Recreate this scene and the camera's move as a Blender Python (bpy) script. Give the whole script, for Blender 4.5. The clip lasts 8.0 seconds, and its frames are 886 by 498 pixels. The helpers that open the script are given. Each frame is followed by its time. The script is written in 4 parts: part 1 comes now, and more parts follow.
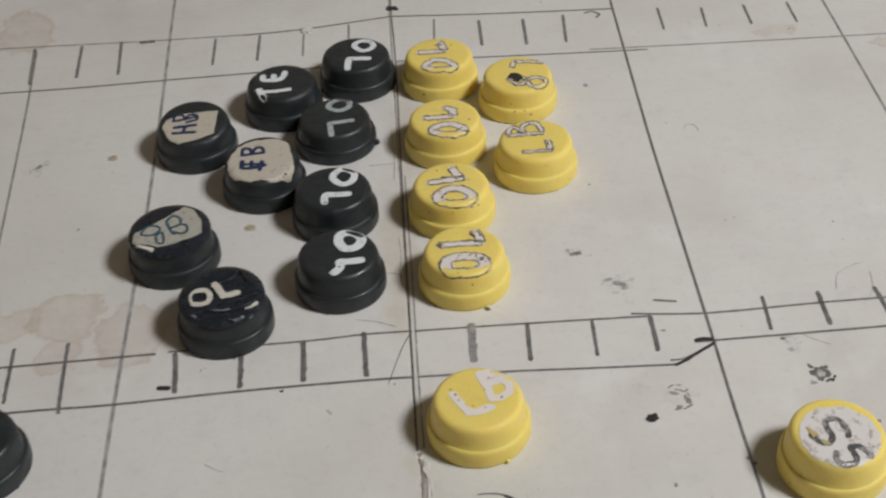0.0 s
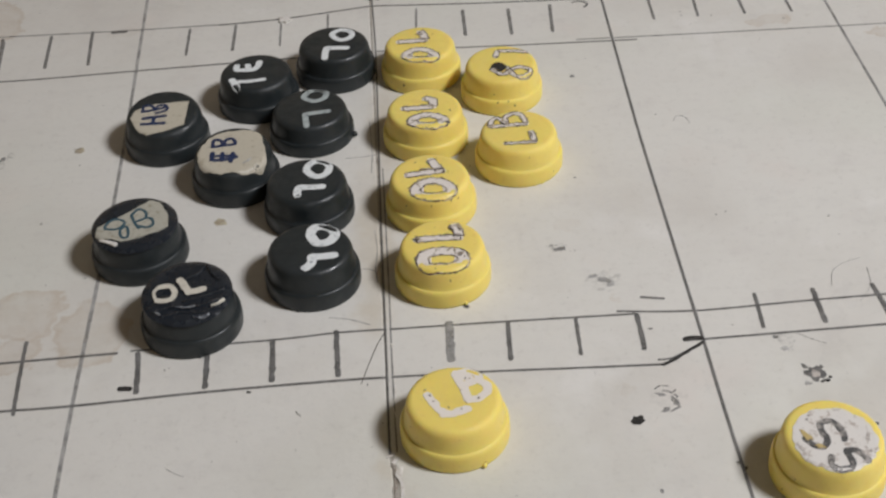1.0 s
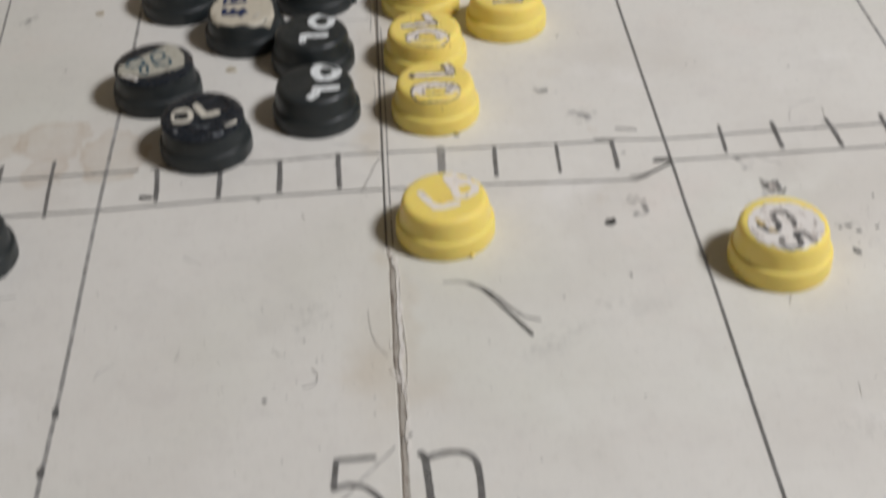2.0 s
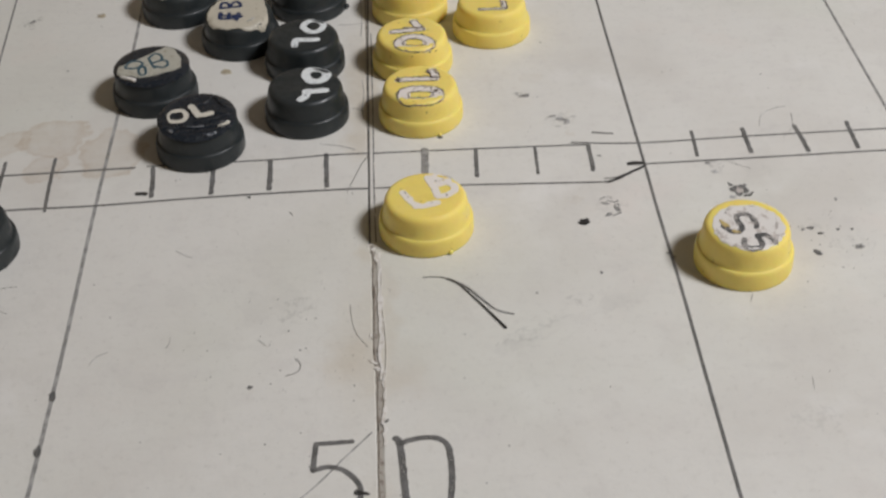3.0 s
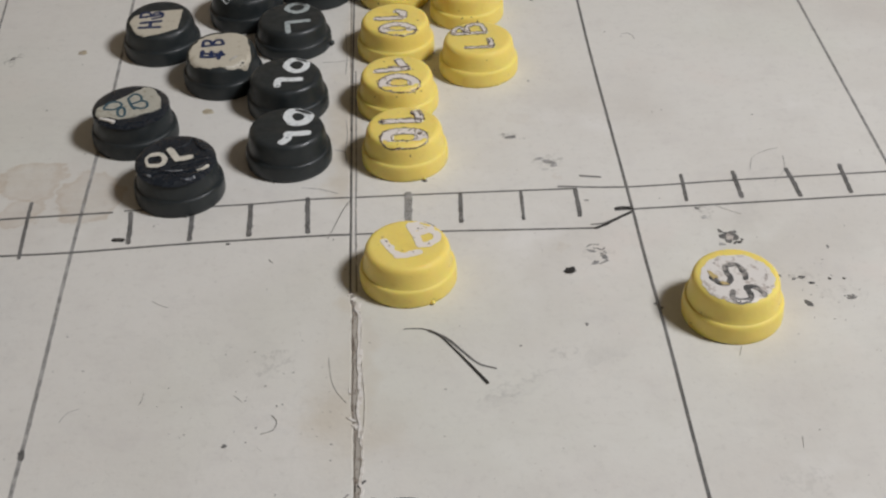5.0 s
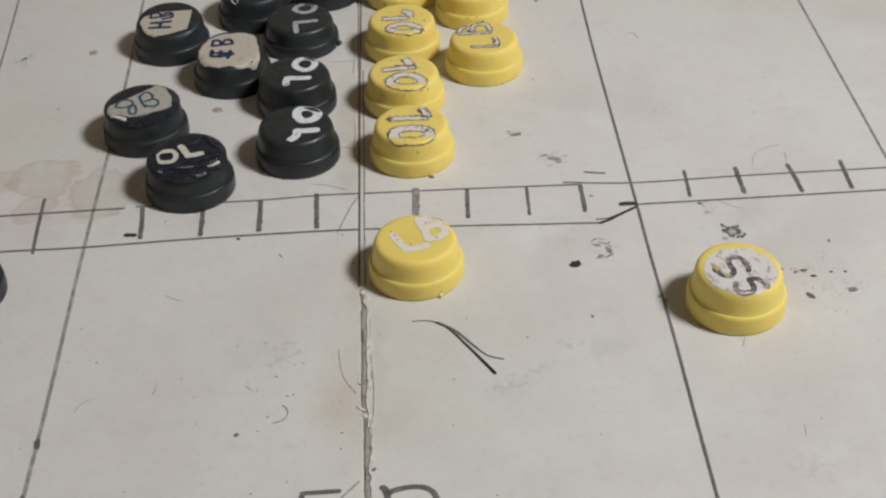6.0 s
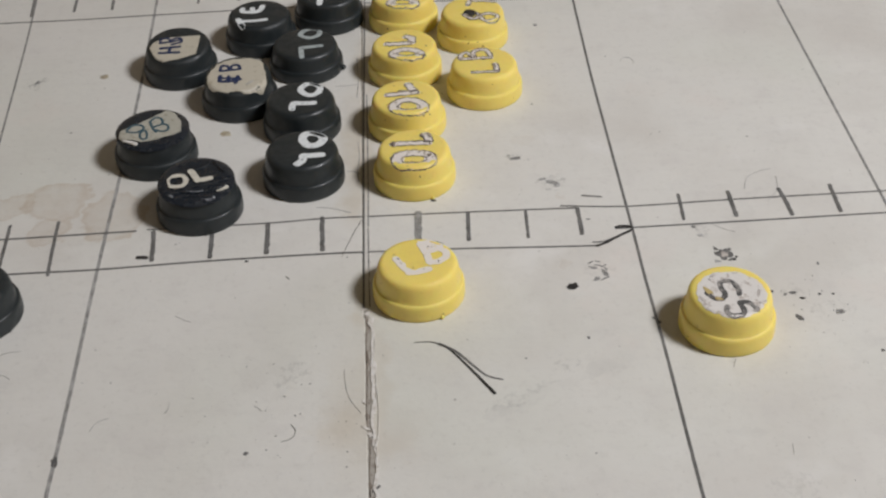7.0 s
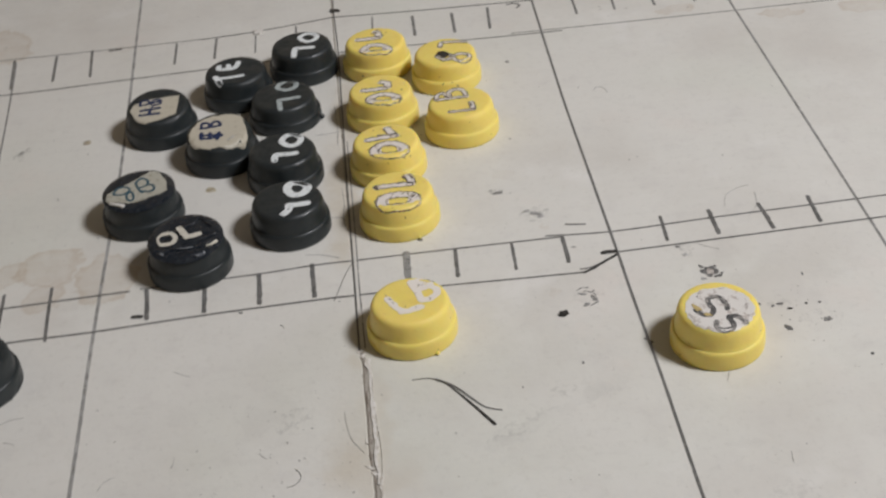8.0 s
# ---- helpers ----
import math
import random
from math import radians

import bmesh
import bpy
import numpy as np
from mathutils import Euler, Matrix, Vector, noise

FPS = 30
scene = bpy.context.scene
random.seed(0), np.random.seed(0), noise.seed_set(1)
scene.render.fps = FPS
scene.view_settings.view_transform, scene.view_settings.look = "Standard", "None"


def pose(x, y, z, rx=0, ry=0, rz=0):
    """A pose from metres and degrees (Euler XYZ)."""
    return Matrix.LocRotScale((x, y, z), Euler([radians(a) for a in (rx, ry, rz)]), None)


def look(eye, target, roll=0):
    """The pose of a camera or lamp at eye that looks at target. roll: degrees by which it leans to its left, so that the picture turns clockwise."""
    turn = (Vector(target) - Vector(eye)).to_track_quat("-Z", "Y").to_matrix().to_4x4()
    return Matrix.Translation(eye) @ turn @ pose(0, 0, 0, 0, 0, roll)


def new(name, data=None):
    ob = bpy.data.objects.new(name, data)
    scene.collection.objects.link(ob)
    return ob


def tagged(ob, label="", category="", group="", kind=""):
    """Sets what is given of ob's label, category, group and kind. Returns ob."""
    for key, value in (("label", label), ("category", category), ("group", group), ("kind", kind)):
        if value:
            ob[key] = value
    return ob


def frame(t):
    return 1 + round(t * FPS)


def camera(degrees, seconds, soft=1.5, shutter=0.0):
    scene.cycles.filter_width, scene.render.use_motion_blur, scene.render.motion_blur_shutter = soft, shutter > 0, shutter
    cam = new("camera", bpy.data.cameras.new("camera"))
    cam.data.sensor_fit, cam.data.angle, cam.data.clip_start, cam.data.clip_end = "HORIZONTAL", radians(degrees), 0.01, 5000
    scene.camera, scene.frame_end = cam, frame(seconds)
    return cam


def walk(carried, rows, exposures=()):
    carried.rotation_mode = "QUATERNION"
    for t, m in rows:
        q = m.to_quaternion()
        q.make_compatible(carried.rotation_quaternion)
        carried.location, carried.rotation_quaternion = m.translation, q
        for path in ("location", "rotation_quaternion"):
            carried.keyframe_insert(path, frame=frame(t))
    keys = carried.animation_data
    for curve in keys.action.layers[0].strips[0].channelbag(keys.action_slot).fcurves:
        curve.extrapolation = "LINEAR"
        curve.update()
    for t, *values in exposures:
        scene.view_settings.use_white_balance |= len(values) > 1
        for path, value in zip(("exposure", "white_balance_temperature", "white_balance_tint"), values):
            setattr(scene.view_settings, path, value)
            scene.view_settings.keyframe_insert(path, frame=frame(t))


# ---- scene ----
cam = camera(35.84, 8.0, soft=2.3, shutter=0.4)
PATH = [
    (0, (0.00261, -0.29658, 0.29190), (0.01086, 0.01194, 0.03744), -3.259),
    (0.5, (0.01374, -0.28076, 0.28391), (0.02183, 0.02664, 0.02810), -3.298),
    (1, (0.00937, -0.28402, 0.27600), (0.01812, 0.02577, 0.02310), -3.162),
    (1.5, (0.00328, -0.29492, 0.26632), (0.01232, 0.01388, 0.01223), -3.033),
    (1.8, (0.00700, -0.32541, 0.26684), (0.01299, -0.01070, 0.02002), -3.566),
    (2, (0.00343, -0.35273, 0.25458), (0.01567, -0.04040, 0.00499), -2.215),
    (2.2, (0.00614, -0.36284, 0.24760), (0.01444, -0.05283, -0.00503), -2.146),
    (3.3, (0.01501, -0.36946, 0.27811), (0.02615, -0.05683, 0.02884), -1.660),
    (3.5, (0.01965, -0.36200, 0.28291), (0.02847, -0.05015, 0.03256), -1.905),
    (4, (0.02075, -0.36014, 0.28123), (0.03011, -0.04661, 0.03302), -1.885),
    (4.5, (0.01974, -0.35157, 0.26976), (0.02964, -0.03815, 0.02143), -1.801),
    (6, (0.01531, -0.36237, 0.27065), (0.02513, -0.04688, 0.02494), -1.881),
    (6.5, (0.01726, -0.36000, 0.27391), (0.02730, -0.04475, 0.02791), -1.805),
    (7, (0.01510, -0.37023, 0.28501), (0.02466, -0.05422, 0.03998), -1.913),
    (7.5, (0.01433, -0.37340, 0.28569), (0.02339, -0.05696, 0.04118), -2.453),
    (7.7, (0.01276, -0.37833, 0.28974), (0.02462, -0.05944, 0.04857), -3.306),
    (8, (0.01411, -0.37696, 0.28686), (0.02856, -0.05338, 0.05215), -5.614),
]
walk(cam, [(t, look(eye, target, roll)) for t, eye, target, roll in PATH], exposures=[(0.0, -0.06), (0.5, 0.03), (0.9, 0.02), (2.0, 0.08), (3.3, 0.0), (8.0, 0.0)])

# ---- light: one warm room lamp high to the side, bounced by plain walls ----
world = bpy.data.worlds.new("room_air")
scene.world = world
world.use_nodes = True
world.node_tree.nodes["Background"].inputs[0].default_value = (1.0, 0.84, 0.66, 1)
world.node_tree.nodes["Background"].inputs[1].default_value = 0.12

lamp_data = bpy.data.lights.new("room_lamp", "AREA")
lamp_data.shape, lamp_data.size, lamp_data.spread = "DISK", 0.29, radians(112)
lamp_data.energy, lamp_data.color = 6.95, (0.986, 0.98, 1.01)
lamp = new("room_lamp", lamp_data)
lamp.matrix_world = look((0.92, -0.31, 1.18), (0.05, 0.07, 0))

MM = 0.001
rng = random.Random(7)


# ---- materials ----
def material(name, colour, rough=0.5, spec=0.5):
    m = bpy.data.materials.new(name)
    m.use_nodes = True
    b = m.node_tree.nodes["Principled BSDF"]
    b.inputs["Base Color"].default_value = (*colour, 1)
    b.inputs["Roughness"].default_value = rough
    b.inputs["Specular IOR Level"].default_value = spec
    return m, m.node_tree, b


def node(tree, kind, **values):
    n = tree.nodes.new(kind)
    for key, value in values.items():
        n.inputs[key.replace("_", " ")].default_value = value
    return n


def noise_node(tree, scale, detail=3.0, rough=0.55, coords=None):
    n = node(tree, "ShaderNodeTexNoise", Scale=scale, Detail=detail, Roughness=rough)
    if coords is None:
        coords = tree.nodes.new("ShaderNodeNewGeometry").outputs["Position"]
    tree.links.new(coords, n.inputs["Vector"])
    return n.outputs["Fac"]


def ramp(tree, value, low, high, to_low=0.0, to_high=1.0):
    n = tree.nodes.new("ShaderNodeMapRange")
    n.interpolation_type = "SMOOTHSTEP"
    n.inputs["From Min"].default_value, n.inputs["From Max"].default_value = low, high
    n.inputs["To Min"].default_value, n.inputs["To Max"].default_value = to_low, to_high
    tree.links.new(value, n.inputs["Value"])
    return n.outputs["Result"]


def math_node(tree, op, a, b=0.0):
    n = tree.nodes.new("ShaderNodeMath")
    n.operation = op
    for socket, v in zip(n.inputs, (a, b)):
        if isinstance(v, (int, float)):
            socket.default_value = v
        else:
            tree.links.new(v, socket)
    return n.outputs[0]


def tint(tree, base, colour, amount):
    """base laid over with colour by amount; base is a socket or a colour."""
    n = tree.nodes.new("ShaderNodeMix")
    n.data_type = "RGBA"
    if isinstance(base, tuple):
        n.inputs["A"].default_value = (*base, 1)
    else:
        tree.links.new(base, n.inputs["A"])
    n.inputs["B"].default_value = (*colour, 1)
    tree.links.new(amount, n.inputs["Factor"])
    return n.outputs["Result"]


def bump(tree, bsdf, height, strength, distance):
    n = node(tree, "ShaderNodeBump", Strength=strength, Distance=distance)
    tree.links.new(height, n.inputs["Height"])
    tree.links.new(n.outputs["Normal"], bsdf.inputs["Normal"])


def stain_mask(tree, coords, x, y, rx, ry, turn, ring):
    """A dried drop: a ragged ellipse, a little darker along its rim."""
    shift = node(tree, "ShaderNodeMapping")
    shift.vector_type = "TEXTURE"
    shift.inputs["Location"].default_value = (x * MM, y * MM, 0)
    shift.inputs["Rotation"].default_value = (0, 0, radians(turn))
    shift.inputs["Scale"].default_value = (rx * MM, ry * MM, 1)
    tree.links.new(coords, shift.inputs["Vector"])
    length = tree.nodes.new("ShaderNodeVectorMath")
    length.operation = "LENGTH"
    tree.links.new(shift.outputs["Vector"], length.inputs[0])
    d = length.outputs["Value"]
    inside = ramp(tree, d, 0.93, 1.05, 1.0, 0.0)
    rim = ramp(tree, d, 0.72, 0.97, 1.0 - ring, 1.0)
    return math_node(tree, "MULTIPLY", inside, rim)


def board_material():
    m, tree, b = material("painted_board", (0.7, 0.68, 0.65), 0.42, 0.35)
    place = tree.nodes.new("ShaderNodeNewGeometry").outputs["Position"]
    # ragged coordinates, for the outlines of the stains
    wobble = node(tree, "ShaderNodeTexNoise", Scale=95.0, Detail=4.0, Roughness=0.6)
    tree.links.new(place, wobble.inputs["Vector"])
    centred = tree.nodes.new("ShaderNodeVectorMath")
    centred.operation = "MULTIPLY_ADD"
    tree.links.new(wobble.outputs["Color"], centred.inputs[0])
    centred.inputs[1].default_value = (0.016, 0.016, 0.0)
    tree.links.new(place, centred.inputs[2])
    back = tree.nodes.new("ShaderNodeVectorMath")
    back.operation = "SUBTRACT"
    tree.links.new(centred.outputs[0], back.inputs[0])
    back.inputs[1].default_value = (0.008, 0.008, 0.0)
    flat = tree.nodes.new("ShaderNodeVectorMath")
    flat.operation = "MULTIPLY"
    tree.links.new(back.outputs[0], flat.inputs[0])
    flat.inputs[1].default_value = (1, 1, 0)
    ragged = flat.outputs[0]
    c = tint(tree, (0.69, 0.68, 0.642), (0.62, 0.60, 0.56), ramp(tree, noise_node(tree, 11, 4, 0.6, place), 0.42, 0.72))
    c = tint(tree, c, (0.60, 0.58, 0.555), ramp(tree, noise_node(tree, 75, 5, 0.65, place), 0.5, 0.78, 0.0, 0.55))
    c = tint(tree, c, (0.76, 0.75, 0.73), ramp(tree, noise_node(tree, 26, 3, 0.6, place), 0.55, 0.75, 0.0, 0.6))
    c = tint(tree, c, (0.64, 0.65, 0.585), ramp(tree, noise_node(tree, 6.5, 3, 0.6, place), 0.48, 0.72, 0.0, 0.65))
    c = tint(tree, c, (0.70, 0.645, 0.60), ramp(tree, noise_node(tree, 17, 4, 0.65, place), 0.55, 0.8, 0.0, 0.55))
    c = tint(tree, c, (0.52, 0.505, 0.47), ramp(tree, noise_node(tree, 330, 5, 0.75, place), 0.5, 0.82, 0.0, 0.6))
    for x, y, rx, ry, turn, strength in SMEARS:
        soft = math_node(tree, "MULTIPLY", stain_mask(tree, ragged, x, y, rx, ry, turn, 0.0), ramp(tree, noise_node(tree, 90, 4, 0.7, place), 0.3, 0.65))
        c = tint(tree, c, (0.44, 0.435, 0.42), math_node(tree, "MULTIPLY", soft, strength))
    patchy = ramp(tree, noise_node(tree, 130, 5, 0.7, place), 0.3, 0.68, 0.45, 1.15)
    for x, y, rx, ry, turn, strength, ring in STAINS:
        mask = stain_mask(tree, ragged, x, y, rx, ry, turn, ring)
        c = tint(tree, c, (0.46, 0.365, 0.265), math_node(tree, "MULTIPLY", mask, math_node(tree, "MULTIPLY", patchy, strength)))
    for x, y, rx, ry, turn, strength in GRIME:
        mask = math_node(tree, "MULTIPLY", stain_mask(tree, ragged, x, y, rx, ry, turn, 0.0), ramp(tree, noise_node(tree, 420, 4, 0.7, place), 0.46, 0.62))
        c = tint(tree, c, (0.20, 0.20, 0.19), math_node(tree, "MULTIPLY", mask, strength))
    # faint brush streaks along the ruled lanes
    streak = node(tree, "ShaderNodeMapping")
    streak.inputs["Scale"].default_value = (14, 110, 1)
    streak.inputs["Rotation"].default_value = (0, 0, radians(4))
    tree.links.new(place, streak.inputs["Vector"])
    c = tint(tree, c, (0.56, 0.545, 0.51), ramp(tree, noise_node(tree, 1.6, 4, 0.6, streak.outputs["Vector"]), 0.5, 0.8, 0.0, 0.2))
    # soft dirt along the fold
    for x, y, rx, ry, strength in FOLD_DIRT:
        shift = node(tree, "ShaderNodeMapping")
        shift.vector_type = "TEXTURE"
        shift.inputs["Location"].default_value = (x * MM, y * MM, 0)
        shift.inputs["Scale"].default_value = (rx * MM, ry * MM, 1)
        tree.links.new(ragged, shift.inputs["Vector"])
        length = tree.nodes.new("ShaderNodeVectorMath")
        length.operation = "LENGTH"
        tree.links.new(shift.outputs["Vector"], length.inputs[0])
        c = tint(tree, c, (0.55, 0.49, 0.39), ramp(tree, length.outputs["Value"], 0.1, 1.0, strength, 0.0))
    # fine flecks
    c = tint(tree, c, (0.36, 0.33, 0.29), ramp(tree, noise_node(tree, 900, 2, 0.5, place), 0.70, 0.78, 0.0, 0.5))
    tree.links.new(c, b.inputs["Base Color"])
    tree.links.new(ramp(tree, noise_node(tree, 60, 4, 0.6, place), 0.35, 0.7, 0.36, 0.55), b.inputs["Roughness"])
    grain = math_node(tree, "ADD", noise_node(tree, 260, 4, 0.6, place), math_node(tree, "MULTIPLY", noise_node(tree, 40, 3, 0.5, place), 2.0))
    bump(tree, b, grain, 0.25, 0.0006)
    return m


# x, y, half widths, turn, strength, paler middle (millimetres, degrees)
STAINS = [
    (-112, 37, 12.5, 12, 0, 0.5, 0.45), (-128, 35, 10, 7, 0, 0.42, 0.45), (-110.5, 19, 7.5, 8, 0, 0.42, 0.4), (-89.5, 25.5, 11.5, 16, -5, 0.48, 0.5),
    (-155, 222, 12, 19, 10, 0.5, 0.4), 
    (153.8, 181, 9, 3.6, 0, 0.42, 0.4), (199, 166, 10, 4.5, -8, 0.45, 0.5), (238, 164, 13, 7, 0, 0.4, 0.4),
    (66.7, -14.2, 2.4, 2.1, 0, 0.16, 0.2), (70.4, 24.9, 1.8, 1.8, 0, 0.2, 0.2), (60, 62, 4, 3, 0, 0.1, 0.2), (-100, 205, 6, 3, 0, 0.12, 0.3),
]
SMEARS = [
    (58, -72.5, 27, 3.2, 25, 0.18), (40, -81, 8, 2.0, 28, 0.18), (130, 4, 3, 24, -24, 0.13), (109, -93, 6, 2.4, -10, 0.12), (-58, -52, 20, 6, 15, 0.08), (-30, -60, 9, 14, 0, 0.10),
    (140, 60, 30, 6, -12, 0.07), (50, 15, 22, 3, 3, 0.07), (-112, -60, 14, 5, 30, 0.08), (-30, 232, 30, 9, 8, 0.08), (60, 236, 40, 8, -4, 0.07),
]
GRIME = [
    (56.4, 50, 5, 2.2, 0, 0.75), (67, 33, 5.0, 3.5, -30, 0.35), (77, -19, 4, 5.5, 20, 0.12), (149, -43, 8, 4, -10, 0.16),
    (138, -34, 5, 2.5, 0, 0.18), (115.5, 0.5, 5, 3, -30, 0.4), (45, -76, 14, 1.6, 28, 0.18), (-24, -62, 6, 4, 10, 0.22),
    (62, -62, 5, 3, 0, 0.2), (-133, 121, 3, 2, 40, 0.5), (120, 110, 4, 1.5, 0, 0.2), (118, -117, 7, 5, 0, 0.14),
]
FOLD_DIRT = [(-3, 60, 11, 60, 0.55), (4, 125, 10, 45, 0.55), (-5, 25, 6, 14, 0.4), (-2, -36, 5, 9, 0.4), (-7, -84, 12, 14, 0.35), (6, -96, 14, 10, 0.25), (-4, -80, 13, 48, 0.24), (3, -60, 6, 40, 0.25), (5, -86, 18, 16, 0.14), (0, -145, 10, 25, 0.3)]


def pencil_material(name, grey, cover, hue=(1.0, 0.99, 0.97)):
    """Graphite or marker: the paper shows through its grain."""
    base = tuple(grey * v for v in hue)
    m, tree, b = material(name, base, 0.42, 0.5)
    grain = noise_node(tree, 1500, 3, 0.6)
    blotch = noise_node(tree, 190, 2, 0.5)
    c = tint(tree, base, tuple(min(0.6, v * 1.7) for v in base), ramp(tree, blotch, 0.35, 0.7))
    tree.links.new(c, b.inputs["Base Color"])
    clear = tree.nodes.new("ShaderNodeBsdfTransparent")
    mix = tree.nodes.new("ShaderNodeMixShader")
    amount = math_node(tree, "MULTIPLY", ramp(tree, grain, 0.30, 0.52, cover - 0.25, 1.0), ramp(tree, blotch, 0.25, 0.6, cover, 1.0))
    tree.links.new(amount, mix.inputs["Fac"])
    tree.links.new(clear.outputs[0], mix.inputs[1])
    tree.links.new(b.outputs[0], mix.inputs[2])
    tree.links.new(mix.outputs[0], tree.nodes["Material Output"].inputs["Surface"])
    return m


def plastic_material(name, colour, dirt, rough, sss=0.0, specks=None):
    m, tree, b = material(name, colour, rough, 0.5)
    coords = tree.nodes.new("ShaderNodeTexCoord").outputs["Object"]
    info = tree.nodes.new("ShaderNodeObjectInfo").outputs["Random"]
    moved = tree.nodes.new("ShaderNodeVectorMath")
    moved.operation = "ADD"
    tree.links.new(coords, moved.inputs[0])
    tree.links.new(info, moved.inputs[1])
    v = moved.outputs[0]
    c = tint(tree, colour, dirt, ramp(tree, noise_node(tree, 110, 4, 0.65, v), 0.52, 0.80, 0.0, 0.55))
    c = tint(tree, c, dirt, ramp(tree, noise_node(tree, 620, 3, 0.6, v), 0.60, 0.74, 0.0, 0.5))
    if specks:
        c = tint(tree, c, specks, ramp(tree, noise_node(tree, 520, 1, 0.4, v), 0.765, 0.80, 0.0, 0.85))
    tree.links.new(c, b.inputs["Base Color"])
    tree.links.new(ramp(tree, noise_node(tree, 160, 4, 0.6, v), 0.3, 0.7, rough - 0.13, rough + 0.2), b.inputs["Roughness"])
    bump(tree, b, math_node(tree, "ADD", noise_node(tree, 330, 4, 0.6, v), math_node(tree, "MULTIPLY", noise_node(tree, 75, 2, 0.5, v), 3.0)), 0.35, 0.0004)
    if sss:
        b.inputs["Subsurface Weight"].default_value = sss
        b.inputs["Subsurface Radius"].default_value = (0.9, 0.6, 0.15)
        b.inputs["Subsurface Scale"].default_value = 0.003
    return m


def paint_material(name, colour, worn, low=0.58, high=0.72):
    """Brushed-on paint with worn spots in a second colour."""
    m, tree, b = material(name, colour, 0.5, 0.4)
    c = tint(tree, colour, worn, ramp(tree, noise_node(tree, 520, 3, 0.6), low, high))
    tree.links.new(c, b.inputs["Base Color"])
    bump(tree, b, noise_node(tree, 700, 3), 0.3, 0.0002)
    return m


def plain_material(name, colour, scale):
    m, tree, b = material(name, colour, 0.75, 0.3)
    worn = tuple(v * 0.85 for v in colour)
    tree.links.new(tint(tree, colour, worn, ramp(tree, noise_node(tree, scale, 4), 0.35, 0.7)), b.inputs["Base Color"])
    bump(tree, b, noise_node(tree, scale * 20, 3), 0.2, 0.002)
    return m


M_BOARD = board_material()
M_PENCIL = pencil_material("dark_pencil", 0.11, 0.72)
M_FAINT = pencil_material("faint_pencil", 0.20, 0.5)
M_PALE = pencil_material("pale_pencil", 0.25, 0.5)
M_MID = pencil_material("grey_pencil", 0.15, 0.62)
M_SCRATCH = pencil_material("pale_scratch", 0.30, 0.45)
M_STAIN = pencil_material("brown_stain", 0.40, 0.5, (1.0, 0.82, 0.58))
M_INK = pencil_material("black_ink", 0.022, 0.97)
M_TAPE = paint_material("grimy_hinge_paper", (0.40, 0.375, 0.335), (0.22, 0.19, 0.16), 0.46, 0.68)
M_CRACK = paint_material("fold_dark_brown", (0.12, 0.098, 0.08), (0.30, 0.26, 0.22), 0.42, 0.62)
M_TORN = paint_material("torn_white_paper", (0.72, 0.70, 0.665), (0.52, 0.48, 0.42), 0.46, 0.70)
M_YELLOW = plastic_material("yellow_plastic", (0.86, 0.685, 0.175), (0.75, 0.56, 0.16), 0.5, 0.4, (0.16, 0.11, 0.04))
M_BLACK = plastic_material("black_plastic", (0.017, 0.022, 0.024), (0.034, 0.041, 0.043), 0.42)
M_GLOSS = plastic_material("shiny_black_tape", (0.015, 0.019, 0.025), (0.042, 0.047, 0.055), 0.22)
M_WHITE = paint_material("white_paint", (0.74, 0.775, 0.78), (0.44, 0.47, 0.49), 0.52, 0.72)
M_WORN_WHITE = paint_material("worn_white_paint", (0.76, 0.71, 0.66), (0.30, 0.25, 0.18), 0.58, 0.66)
M_OUTLINE = paint_material("smudged_outline", (0.10, 0.082, 0.075), (0.46, 0.39, 0.30), 0.44, 0.60)
M_SCUFF = paint_material("pale_scuff", (0.30, 0.32, 0.34), (0.05, 0.055, 0.07), 0.42, 0.6)
M_LABEL = paint_material("cream_paper_label", (0.50, 0.465, 0.38), (0.38, 0.34, 0.26), 0.52, 0.75)
M_LABEL_GREY = paint_material("grey_cream_label", (0.42, 0.41, 0.35), (0.30, 0.28, 0.22), 0.50, 0.72)
M_DISC = paint_material("white_sticker", (0.70, 0.675, 0.64), (0.46, 0.41, 0.37), 0.54, 0.68)
M_BLUE = paint_material("blue_ink", (0.018, 0.03, 0.085), (0.05, 0.08, 0.15))
M_GREY_INK = paint_material("grey_marker", (0.085, 0.085, 0.085), (0.34, 0.32, 0.30), 0.46, 0.64)
M_FADED = paint_material("faded_white_paint", (0.80, 0.75, 0.69), (0.80, 0.69, 0.42), 0.70, 0.86)
M_THIN_WHITE = paint_material("thin_white_paint", (0.40, 0.45, 0.45), (0.20, 0.23, 0.235), 0.45, 0.7)
M_LABEL_WHITE = paint_material("cut_cream_tape", (0.60, 0.575, 0.50), (0.46, 0.43, 0.37), 0.5, 0.75)
M_TEAL = paint_material("faded_blue_ink", (0.035, 0.085, 0.115), (0.10, 0.15, 0.17))
M_SCUFFED_PAPER = paint_material("scuffed_paper", (0.34, 0.31, 0.29), (0.56, 0.52, 0.48), 0.42, 0.62)
M_OCHRE = paint_material("ochre_stain", (0.50, 0.39, 0.17), (0.46, 0.40, 0.28))
M_FIBRE = plain_material("dark_fibre", (0.13, 0.12, 0.11), 300)
M_WALL = plain_material("wall_paint", (0.82, 0.735, 0.61), 3)
M_CEILING = plain_material("ceiling_paint", (0.75, 0.745, 0.73), 3)
M_FLOOR = plain_material("brown_floor", (0.45, 0.36, 0.26), 5)


